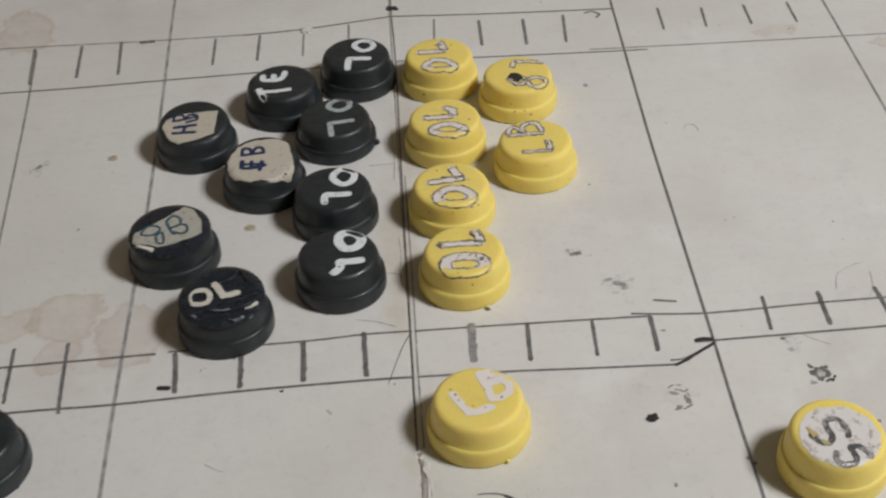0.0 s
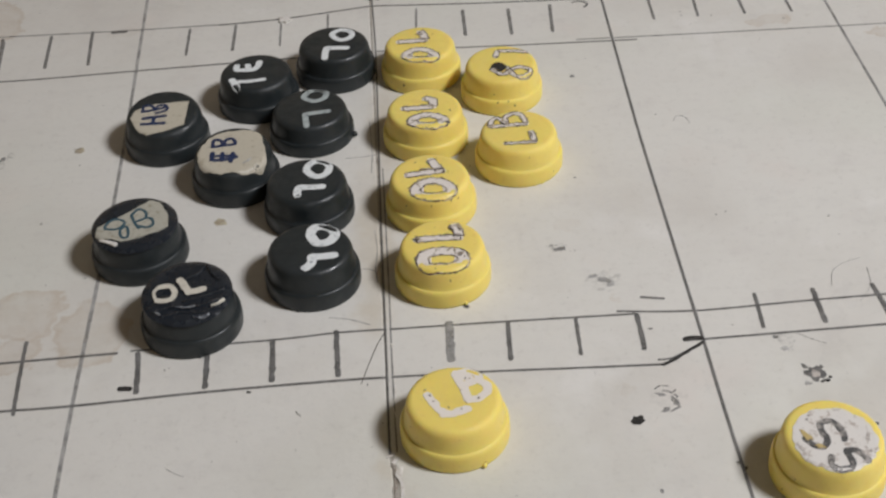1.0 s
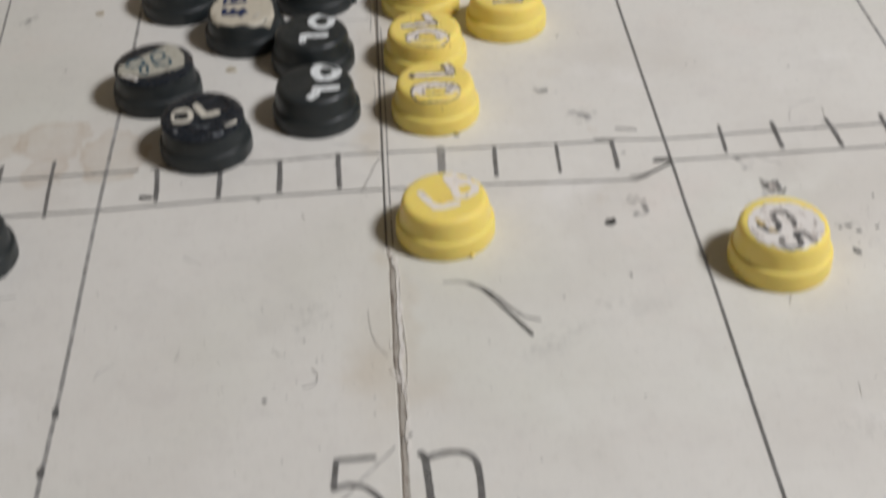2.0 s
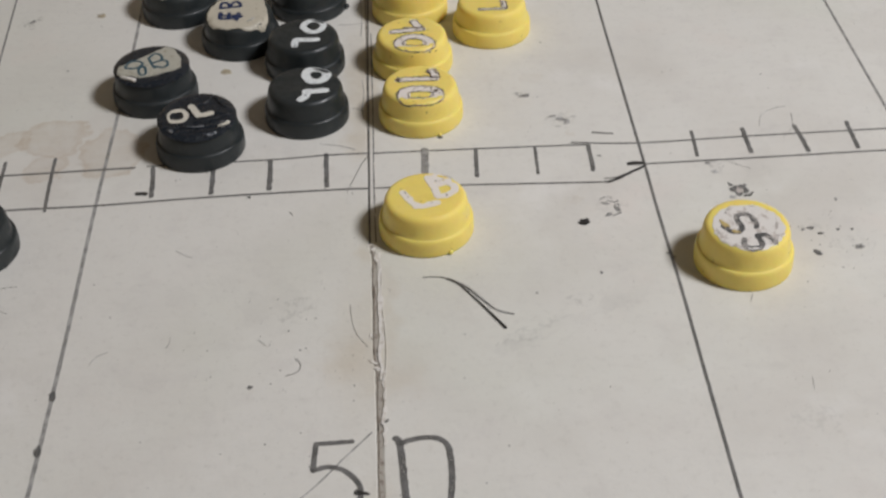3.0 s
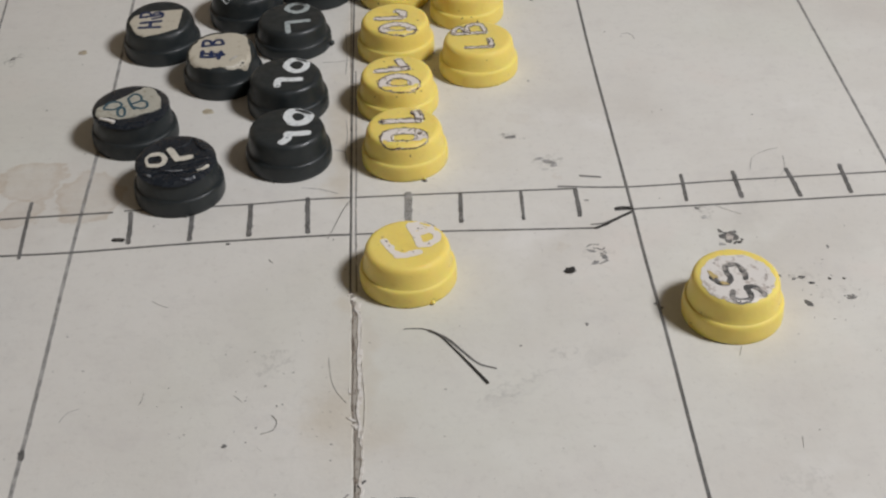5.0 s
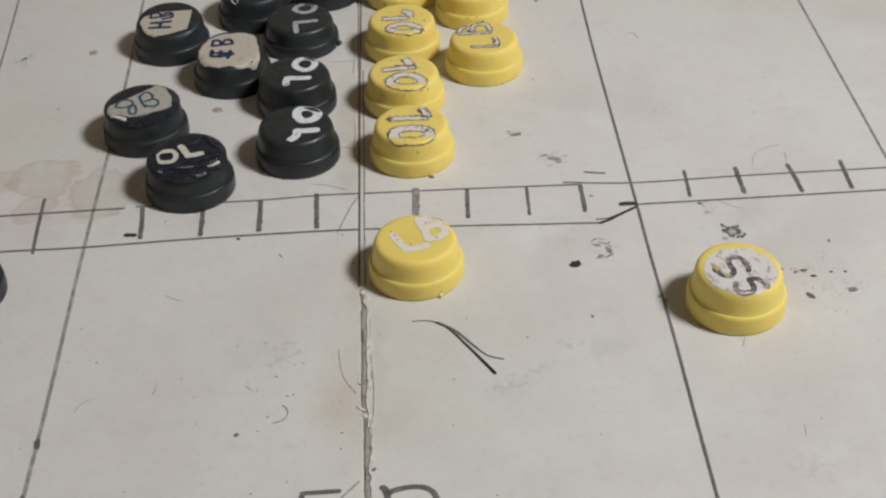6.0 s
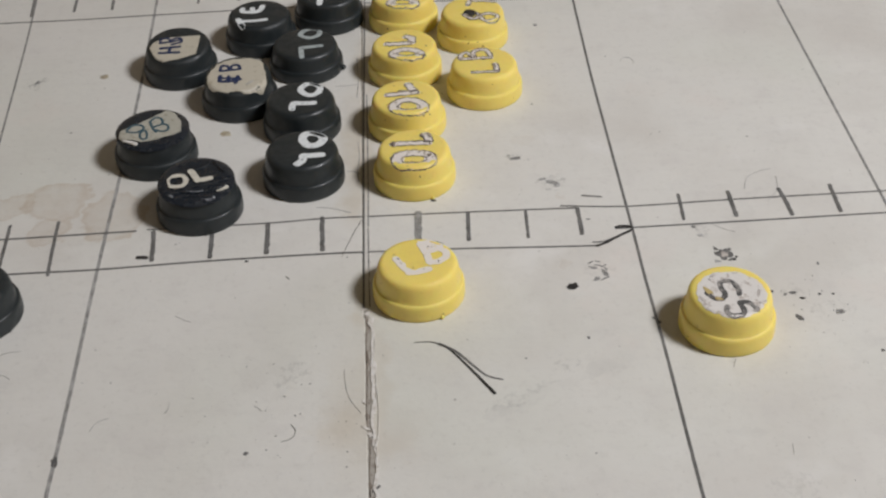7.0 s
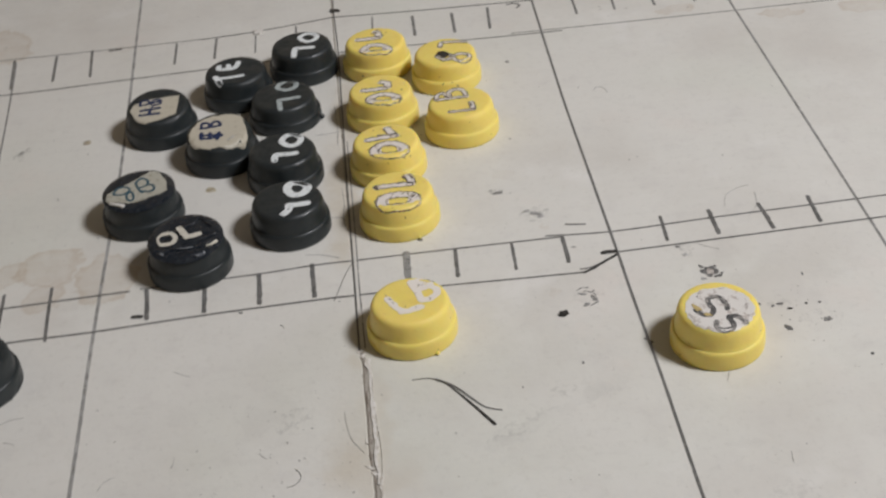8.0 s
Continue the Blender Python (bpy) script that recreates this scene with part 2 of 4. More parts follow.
# ---- mesh helpers ----
def part(name, bm, mat, parent=None, label="", smooth=False):
    data = bpy.data.meshes.new(name)
    bmesh.ops.recalc_face_normals(bm, faces=bm.faces)
    if smooth:
        for f in bm.faces:
            f.smooth = True
    bm.to_mesh(data)
    bm.free()
    data.materials.append(mat)
    ob = new(name, data)
    ob.parent = parent
    if label:
        ob["label"] = label
    return ob


def empty(name, x, y, z=0.0, turn=0.0):
    ob = new(name)
    ob.empty_display_size = 0.01
    ob.matrix_basis = pose(x, y, z, 0, 0, turn)
    return ob


def slab(bm, x0, x1, y0, y1, z0, z1):
    m = Matrix.LocRotScale(((x0 + x1) / 2, (y0 + y1) / 2, (z0 + z1) / 2), None, (x1 - x0, y1 - y0, z1 - z0))
    bmesh.ops.create_cube(bm, size=1.0, matrix=m)


def curve_points(points, step, closed=False):
    """Points along a smooth curve through the given ones, about step apart."""
    n = len(points)
    if n == 2:
        a, b = Vector(points[0]), Vector(points[1])
        k = max(2, int((b - a).length / step))
        return [a.lerp(b, i / k) for i in range(k + 1)]
    out = []
    spans = n if closed else n - 1
    for i in range(spans):
        p = [Vector(points[(i + j) % n] if closed else points[min(max(i + j, 0), n - 1)]) for j in (-1, 0, 1, 2)]
        k = max(2, int((p[2] - p[1]).length / step))
        for s in range(k):
            t = s / k
            out.append(0.5 * (2 * p[1] + (p[2] - p[0]) * t + (2 * p[0] - 5 * p[1] + 4 * p[2] - p[3]) * t * t + (3 * p[1] - 3 * p[2] + p[3] - p[0]) * t**3))
    if not closed:
        out.append(Vector(points[-1]))
    return out


def ribbon(bm, points, width, z, thick, step=1.0, uneven=0.12, closed=False, sharp=False, taper=(1.0, 1.0)):
    """A drawn stroke: a low ridge along the points (millimetres), with rounded ends and an uneven edge."""
    if sharp:
        line = []
        for a, b in zip(points, list(points[1:]) + ([points[0]] if closed else [])):
            line += curve_points([a, b], step)[:-1]
        line += [] if closed else [Vector(points[-1])]
    else:
        line = curve_points(points, step, closed)
    n = len(line)
    rows = []
    phase = rng.uniform(0, 500)
    for i, p in enumerate(line):
        a, b = (line[i - 1], line[(i + 1) % n]) if closed else (line[max(i - 1, 0)], line[min(i + 1, n - 1)])
        d = (b - a).normalized()
        side = Vector((-d.y, d.x))
        f = i / max(1, n - 1)
        w = width / 2 * (taper[0] + (taper[1] - taper[0]) * f)
        l, r = (w * (1 + uneven * (1.5 * noise.noise((phase + i * step * 0.55, k * 9.0, 0.0)) + rng.uniform(-0.3, 0.3))) for k in (0, 1))
        rows.append((p + side * l, p - side * r))
    if not closed:
        d0, d1 = (line[0] - line[1]).normalized(), (line[-1] - line[-2]).normalized()
        w0, w1 = width / 2 * taper[0], width / 2 * taper[1]
        s0, s1 = Vector((d0.y, -d0.x)), Vector((-d1.y, d1.x))
        rows.insert(0, (line[0] + d0 * w0 * 0.7 + s0 * w0 * 0.55, line[0] + d0 * w0 * 0.7 - s0 * w0 * 0.55))
        rows.append((line[-1] + d1 * w1 * 0.7 + s1 * w1 * 0.55, line[-1] + d1 * w1 * 0.7 - s1 * w1 * 0.55))
    top = [[bm.verts.new((q.x * MM, q.y * MM, (z + thick) * MM)) for q in row] for row in rows]
    low = [[bm.verts.new((q.x * MM, q.y * MM, z * MM)) for q in row] for row in rows]
    m = len(rows)
    for i in range(m if closed else m - 1):
        j = (i + 1) % m
        bm.faces.new((top[i][0], top[i][1], top[j][1], top[j][0]))
        bm.faces.new((top[i][0], top[j][0], low[j][0], low[i][0]))
        bm.faces.new((top[j][1], top[i][1], low[i][1], low[j][1]))
    if not closed:
        bm.faces.new((top[0][1], top[0][0], low[0][0], low[0][1]))
        bm.faces.new((top[-1][0], top[-1][1], low[-1][1], low[-1][0]))


def blot(bm, x, y, rx, ry, turn, z, thick, seed, ragged=0.25, count=14):
    """A small ragged drop or chip (millimetres)."""
    r = random.Random(seed)
    ring = []
    for i in range(count):
        a = 2 * math.pi * i / count
        k = 1 + r.uniform(-ragged, ragged)
        u, v = rx * k * math.cos(a), ry * k * math.sin(a)
        c, s = math.cos(radians(turn)), math.sin(radians(turn))
        ring.append((x + u * c - v * s, y + u * s + v * c))
    top = [bm.verts.new((u * MM, v * MM, (z + thick) * MM)) for u, v in ring]
    low = [bm.verts.new((x * MM + (u - x) * 1.04 * MM, y * MM + (v - y) * 1.04 * MM, z * MM)) for u, v in ring]
    bm.faces.new(top)
    for i in range(count):
        j = (i + 1) % count
        bm.faces.new((top[j], top[i], low[i], low[j]))


def revolve(profile, segments=64, wobble=0.0, seed=0, closed_top=True):
    """A turned body from (radius, height) in millimetres, upwards along the outside."""
    bm = bmesh.new()
    r = random.Random(seed)
    phases = [(r.uniform(0, 6.28), r.uniform(-wobble, wobble)) for _ in range(4)]
    rings = []
    for radius, z in profile:
        ring = []
        for i in range(segments):
            a = 2 * math.pi * i / segments
            k = radius * (1 + sum(w * math.sin((n + 1) * a + p) for n, (p, w) in enumerate(phases)))
            ring.append(bm.verts.new((k * math.cos(a) * MM, k * math.sin(a) * MM, z * MM)))
        rings.append(ring)
    for low, high in zip(rings, rings[1:]):
        for i in range(segments):
            j = (i + 1) % segments
            bm.faces.new((low[i], low[j], high[j], high[i]))
    if closed_top:
        bm.faces.new(rings[-1])
    bm.faces.new(rings[0][::-1])
    return bm


# ---- the room: unseen plain surfaces that close the place and bounce light ----
def room():
    for name, box, mat, label in (
        ("floor", (-1.1, 1.1, -1.1, 1.1, -0.106, -0.006), M_FLOOR, "plain brown floor under the board"),
        ("ceiling", (-1.2, 1.2, -1.2, 1.2, 1.9, 2.0), M_CEILING, "plain white painted ceiling"),
        ("wall_north", (-1.1, 1.1, 1.1, 1.2, -0.106, 1.9), M_WALL, "plain beige painted wall"),
        ("wall_south", (-1.1, 1.1, -1.2, -1.1, -0.106, 1.9), M_WALL, "plain beige painted wall"),
        ("wall_east", (1.1, 1.2, -1.2, 1.2, -0.106, 1.9), M_WALL, "plain beige painted wall"),
        ("wall_west", (-1.2, -1.1, -1.2, 1.2, -0.106, 1.9), M_WALL, "plain beige painted wall"),
    ):
        bm = bmesh.new()
        slab(bm, *box)
        tagged(part(name, bm, mat), label, name.split("_")[0], kind="structure")


room()

# ---- the folding board ----
board = tagged(empty("game_board", 0, 0), "off-white painted folding game board with pencilled yard lines and brown stains", "board")
Y_LOW, Y_HIGH, X_SIDE = -360, 620, 520


def fold_edge(y, side):
    """Where a panel ends at the fold: a fine slit far off, a torn channel nearer, with a kink on the way."""
    n = noise.noise(Vector((side * 7.0, y * 0.35, 0.0))) * 0.28 + noise.noise(Vector((side * 3.0, y * 0.06, 4.0))) * 0.3
    torn = min(1.0, max(0.0, (-30 - y) / 8.0))
    kink = min(1.0, max(0.0, (-84.5 - y) / 4.0))
    half = 0.3 + (0.45 + 0.15 * kink) * torn
    return -0.85 * (1 - torn) + torn * (0.3 + 0.65 * kink) + side * max(0.12, half + n * (0.4 + 0.5 * torn))


def panel(side, label):
    bm = bmesh.new()
    rows = []
    y = Y_LOW
    while y <= Y_HIGH:
        e = fold_edge(y, side) if -200 < y < 330 else -0.85 + side * 0.3
        xs = (e, e + side * 0.35, side * X_SIDE)
        zs = (-0.16, 0.0, 0.0)
        rows.append(([bm.verts.new((x * MM, y * MM, z * MM)) for x, z in zip(xs, zs)], [bm.verts.new((x * MM, y * MM, -0.006)) for x in (xs[0], xs[2])]))
        y += 1.5 if -200 < y < 330 else 10
    for (a, al), (b, bl) in zip(rows, rows[1:]):
        bm.faces.new((a[0], a[1], b[1], b[0]))
        bm.faces.new((a[1], a[2], b[2], b[1]))
        bm.faces.new((al[0], a[0], b[0], bl[0]))
        bm.faces.new((a[2], al[1], bl[1], b[2]))
        bm.faces.new((al[0], bl[0], bl[1], al[1]))
    for a, al in (rows[0], rows[-1]):
        bm.faces.new((*a, al[1], al[0]))
    return part("panel", bm, M_BOARD, board, label)


panel(-1, "off-white board half with coffee-coloured stains")
panel(1, "off-white board half with dark grime spots")


def hinge():
    bm = bmesh.new()
    slab(bm, -0.0035, 0.0045, Y_LOW * MM, Y_HIGH * MM, -0.0012, -0.00014)
    part("hinge_strip", bm, M_TAPE, board, "grimy grey-brown paper in the fold")


hinge()


def torn_edges():
    """White paper torn up along the near stretch of the fold."""
    for y0, y1, x, width, thick in ((-37, -62, 1.6, 1.9, 0.4), (-58, -80, 1.9, 2.5, 0.5), (-76, -93, 1.4, 2.0, 0.45), (-90, -106, 2.0, 1.5, 0.4), (-104, -118, 1.7, 1.8, 0.35), (-150, -176, 1.7, 1.4, 0.3), (12, -18, 1.15, 0.8, 0.16)):
        r = random.Random(int(y0 * 3))
        line = [(x + (0.55 if y0 < -84 else 0.2 if y0 < 0 else 0.0) + r.uniform(-0.45, 0.45), y0 + (y1 - y0) * i / 7) for i in range(8)]
        bm = bmesh.new()
        ribbon(bm, line, width, 0.0, thick * 0.5, 0.8, 0.32, taper=(0.5, 0.35))
        part("torn_flake", bm, M_TORN, board, "torn white paper edge")
    # thin dark lines drawn down the left edge of the channel
    for y0, y1, x in ((-36, -58, -0.15), (-57, -86, -0.1), (-88, -112, 0.5), (-110, -136, 0.45), (-146, -200, 0.4)):
        bm = bmesh.new()
        ribbon(bm, [(x, y0), (x + 0.15, (2 * y0 + y1) / 3), (x - 0.12, (y0 + 2 * y1) / 3), (x + 0.1, y1)], 0.3, -0.13, 0.1, 1.0, 0.45)
        part("fold_crack", bm, M_CRACK, board, "dark crack in the fold")
    for y0, y1, x, width in ((-40, -60, 2.2, 0.3), (-62, -78, 2.5, 0.35), (-70, -92, 3.0, 0.25), (-92, -104, 2.4, 0.3)):
        bm = bmesh.new()
        ribbon(bm, [(x, y0), (x + 0.3, (y0 + y1) / 2), (x - 0.2, y1)], width, 0.12, 0.2, 1.0, 0.4, taper=(0.4, 0.4))
        part("torn_flake", bm, M_TORN, board)
    for x, y, rx, ry, turn in ((-0.9, -32.5, 0.9, 0.4, 30), (0.3, -34.5, 1.2, 0.6, 60), (1.0, -39, 0.6, 1.6, 5), (-0.4, -86, 1.7, 0.45, -35), (0.6, -88.5, 1.0, 0.6, -60), (-0.9, -75, 0.4, 1.1, 10)):
        bm = bmesh.new()
        blot(bm, x, y, rx, ry, turn, -0.1, 0.35, int(y * 10), 0.35)
        part("torn_flake", bm, M_TORN, board)
    for x, y, rx, ry, turn in ((-1.0, -35.5, 0.5, 1.0, 20), (-0.2, -82, 0.35, 3.4, 3), (-2.2, -85.3, 1.8, 0.35, -15), (0.2, -56, 0.25, 4.5, 1), (-0.8, -48, 0.25, 5.0, -1), (0.5, -108, 0.5, 1.2, 10)):
        bm = bmesh.new()
        blot(bm, x, y, rx, ry, turn, -0.25, 0.2, int(y * 7) + 3, 0.3)
        part("fold_crack", bm, M_CRACK, board, "dark crack in the fold")


torn_edges()


def drawn(name, points, width, mat=M_PENCIL, z=0.03, step=2.0, uneven=0.14, sharp=False, taper=(1, 1), label="", closed=False):
    bm = bmesh.new()
    ribbon(bm, points, width, z, 0.05, step, uneven, sharp=sharp, taper=taper, closed=closed)
    return part(name, bm, mat, board, label)


# long lines across the field
for points, width, mat in (
    ([(93.2, 215), (92.5, 172), (91.8, 125), (91.6, 102), (91.7, 60), (91.8, 4), (91.7, -23), (92.0, -60), (91.8, -90), (91.7, -115), (91.5, -200)], 0.98, M_PENCIL),
    ([(-95, 290), (-93, 210), (-90.4, 100), (-90.4, -4), (-89.6, -90), (-90.5, -200)], 1.2, M_PALE),
    ([(180.2, 260), (181.2, 150), (181.8, 60), (182.2, -10), (183, -120)], 1.0, M_FAINT),
    ([(-148, 205), (-145, 165), (-142.4, 122), (-139, 60)], 0.8, M_FAINT),
    ([(0.0, 330), (0.0, 225), (0.5, 174), (-0.3, 80), (-0.6, 20), (-0.9, -32)], 0.6, M_PENCIL),
    # second dark edge of the fold's groove, drawn as a faint line
    ([(1.0, 100), (1.1, 40), (0.9, 0), (1.1, -31)], 0.5, M_FAINT),
    ([(93.2, 330), (93.2, 216)], 0.9, M_FAINT),
):
    drawn("yard_or_fold_line", points, width, mat, 0.02)

# the two ruled lanes
for points, width, mat in (
    ([(-210, 13.6), (-127, 15.5), (-80.2, 16.5)], 0.95, M_PENCIL), ([(-76, 17), (-35, 17.2), (-15, 18.3), (-0.9, 18.2)], 0.8, M_PENCIL),
    ([(0.9, 18.1), (36, 17.7), (74, 16.9)], 0.8, M_PENCIL), ([(69, 18.6), (92.6, 16.3), (130, 17.2), (184, 17.7), (260, 18.5)], 0.8, M_PENCIL),
    ([(-210, -6.4), (-123, -4.4), (-91, -4.2), (-53, -2.6), (-15, -2.0), (-0.9, -2.2)], 0.95, M_PENCIL), ([(0.9, -2.2), (29, -2.9), (55, -4.2), (79, -5.3)], 0.85, M_PENCIL),
    ([(86.2, 3.8), (127, 4.2), (180, 4.9), (260, 6)], 0.85, M_PENCIL),
    ([(-230, 212), (-146, 209.2), (-101, 207.7), (-60, 207.2)], 0.75, M_FAINT), ([(-62, 207), (-36, 208.6), (-0.6, 214)], 0.9, M_PENCIL),
    ([(0.2, 214), (42, 210.4), (93.3, 207.5)], 0.9, M_PENCIL),
    ([(-230, 174.5), (-157, 174.9), (-128, 174.9), (-90, 176), (-0.8, 178)], 0.9, M_PENCIL), ([(0.8, 178), (30, 176.7), (71, 174.7), (101.6, 173.4)], 0.8, M_PENCIL),
    ([(79, 176.5), (137, 174.3), (198, 172.6), (280, 171)], 0.75, M_FAINT),
):
    drawn("lane_line", points, width, mat, 0.035)

# yard ticks of the near lane: top x, y, bottom x, y, width
for x0, y0, x1, y1, width in (
    (-125.0, 23.5, -124.1, 0.0, 1.2), (-108.2, 24.3, -106.8, -5.9, 1.2), (-73.8, 15.8, -72.7, -0.8, 1.6), (-53.3, 16.0, -53.0, -0.8, 1.6),
    (-34.2, 17.0, -33.9, 0.0, 1.7), (-15.2, 18.9, -14.7, 0.0, 1.6), (18.5, 18.9, 18.1, 3.0, 2.5), (36.0, 17.6, 35.3, 1.4, 1.4),
    (56.2, 16.8, 55.7, 1.3, 1.1), (74.5, 16.6, 74.2, 1.6, 1.5), (111.1, 21.8, 110.3, 7.0, 1.2), (128.9, 22.0, 128.8, 7.4, 1.6), (147.1, 22.2, 148.1, 6.5, 1.6), (165.6, 23.0, 165.2, 7.0, 1.5),
):
    wide = M_FAINT if width > 2 else M_PENCIL
    drawn("tick_mark", [(x0, y0), (x0 * 0.5 + x1 * 0.5 + rng.uniform(-0.25, 0.25), (y0 + y1) / 2), (x1, y1)], width, wide, 0.05, 1.0, 0.32)

# yard ticks of the far lane
for x0, y0, x1, y1, width in (
    (-149.1, 207.5, -146.8, 180.1, 1.3), (-129.5, 207.1, -128.4, 182.8, 1.3), (-113.2, 208.5, -111.6, 183.1, 1.3), (-73.6, 205.3, -73.7, 185.3, 1.1),
    (-55.2, 205.6, -55.6, 186.4, 1.2), (-36.9, 209.5, -37.0, 187.5, 0.8), (-18.1, 209.2, -18.3, 188.8, 0.9), (17.8, 208.9, 16.8, 188.5, 0.9),
    (36.4, 205.4, 36.1, 185.8, 1.4), (54.7, 203.8, 54.2, 184.2, 1.4), (71.7, 204.7, 70.3, 183.8, 1.3), (111.6, 205.3, 111.2, 188.1, 1.1),
    (129.6, 202.9, 128.7, 188.0, 1.1), (147.3, 202.8, 147.3, 187.7, 1.2), (165.6, 202.4, 165.8, 186.9, 1.1),
):
    drawn("tick_mark", [(x0, y0), (x1, y1)], width, M_FAINT if width < 1 else M_MID, 0.05, 1.0, 0.25)

# arrow, dashes and the short marks
drawn("arrow_mark", [(77.4, -3.3), (80.5, -3.2), (84, -1.8), (91.3, 2.6)], 0.7, M_PENCIL, 0.055, 0.8, 0.3)
drawn("arrow_mark", [(78.2, -5.4), (81.4, -4.0), (86, -0.9), (91.5, 2.6)], 1.15, M_INK, 0.06, 0.8, 0.3, taper=(1.0, 0.9))
drawn("arrow_mark", [(86.4, 4.5), (89, 4.9), (91.6, 4.2)], 1.5, M_INK, 0.065, 0.8, 0.3)
drawn("dash_mark", [(-77.6, 1.3), (-75.8, 1.2), (-74.6, 1.0)], 1.9, M_INK, 0.06, 0.8, 0.2)
drawn("dash_mark", [(77.1, 24.2), (80, 23.5), (83.8, 22.8)], 0.9, M_PENCIL, 0.05, 0.8)
drawn("dash_mark", [(-104.8, 206.9), (-99.7, 207.1)], 2.0, M_PENCIL, 0.06, 0.8)
drawn("curl_mark", [(81.0, 205.5), (84.0, 206.3), (86.8, 203.8), (85.2, 201.2)], 0.9, M_PENCIL, 0.05, 0.6)
drawn("brush_stroke", [(15.0, -49.6), (18.2, -49.6), (21.3, -50.2), (25.6, -53.6), (31, -62), (38.1, -74.3)], 0.95, M_INK, 0.06, 0.8, 0.12, taper=(0.3, 1.25), label="curved black pen stroke")
drawn("brush_stroke", [(22.5, -50.8), (27.6, -54.8), (32.0, -60.8), (36.2, -66.2), (41.0, -68.5)], 0.7, M_PENCIL, 0.055, 0.8, 0.12, taper=(1.6, 0.8))
for points, width in (
    ([(74.1, -14.7), (75.8, -13.6)], 0.6), ([(75.0, -17.4), (75.6, -16.9)], 0.8), ([(76.2, -15.6), (77.6, -16.0), (78.6, -16.8)], 0.7), ([(78.9, -16.6), (79.8, -15.8)], 0.6),
    ([(79.2, -17.4), (79.9, -18.4)], 0.6), ([(75.6, -22.2), (76.2, -22.7)], 1.0), ([(77.2, -23.7), (78.4, -23.0), (79.9, -22.2)], 0.8), ([(76.5, -13.6), (78.0, -14.0)], 0.5),
):
    drawn("ring_smudge", points, width, M_MID, 0.03, 0.4, 0.4, taper=(0.6, 0.8))
for points in ([(-17.4, 25.3), (-11.3, 23.8), (-5.3, 20.9)], [(-6.8, 47.1), (-4.4, 46.5), (-2.1, 44.8)], [(-11.7, 107.8), (-6.7, 107.8), (-1.0, 108.6)], [(-2.6, 66), (-2.0, 56), (-2.7, 47), (-2.2, 40)], [(-3.0, 130), (-2.4, 112), (-2.9, 98)]):
    drawn("hairline_crack", points, 0.4, M_SCRATCH, 0.02, 0.8, 0.4, taper=(0.5, 1.0))
drawn("scratch", [(-60, -156), (-36.2, -144.2), (-20.3, -135.2), (-8, -121), (-1.2, -113)], 0.5, M_SCRATCH, 0.02, 1.0)
drawn("scratch", [(1.4, -110.5), (3.2, -108.7)], 0.8, M_PENCIL, 0.05, 0.6)

# the yard number
drawn("numeral", [(-6.4, -116.0), (-16.1, -116.2), (-16.7, -125.6)], 1.5, M_PENCIL, 0.06, 0.8, 0.12, sharp=True, label="pencilled figure five")
drawn("numeral", [(-16.7, -125.6), (-12.5, -124.6), (-8.0, -126.6), (-4.5, -132), (-5.2, -138.5), (-9.5, -142.8), (-15, -143.2), (-20.0, -138.9)], 1.55, M_PENCIL, 0.062, 0.8, 0.12)
drawn("numeral", [(-5.4, -133.8), (-2.2, -134.6)], 1.5, M_INK, 0.07, 0.5, 0.25, taper=(1.2, 0.4))
drawn("numeral", [(4.9, -115.6), (6.2, -118.2), (7.0, -132.7), (7.9, -146.6)], 1.9, M_PENCIL, 0.06, 0.8, 0.16, label="pencilled round figure nought")
drawn("numeral", [(6.4, -117.6), (10.5, -116.2), (15.5, -116.3), (18.8, -119.5), (19.3, -130), (18.2, -140.5)], 1.7, M_PENCIL, 0.062, 0.8, 0.16)
drawn("numeral", [(18.2, -140.5), (13.5, -145), (7.9, -147.4)], 2.2, M_PENCIL, 0.064, 0.8, 0.2)


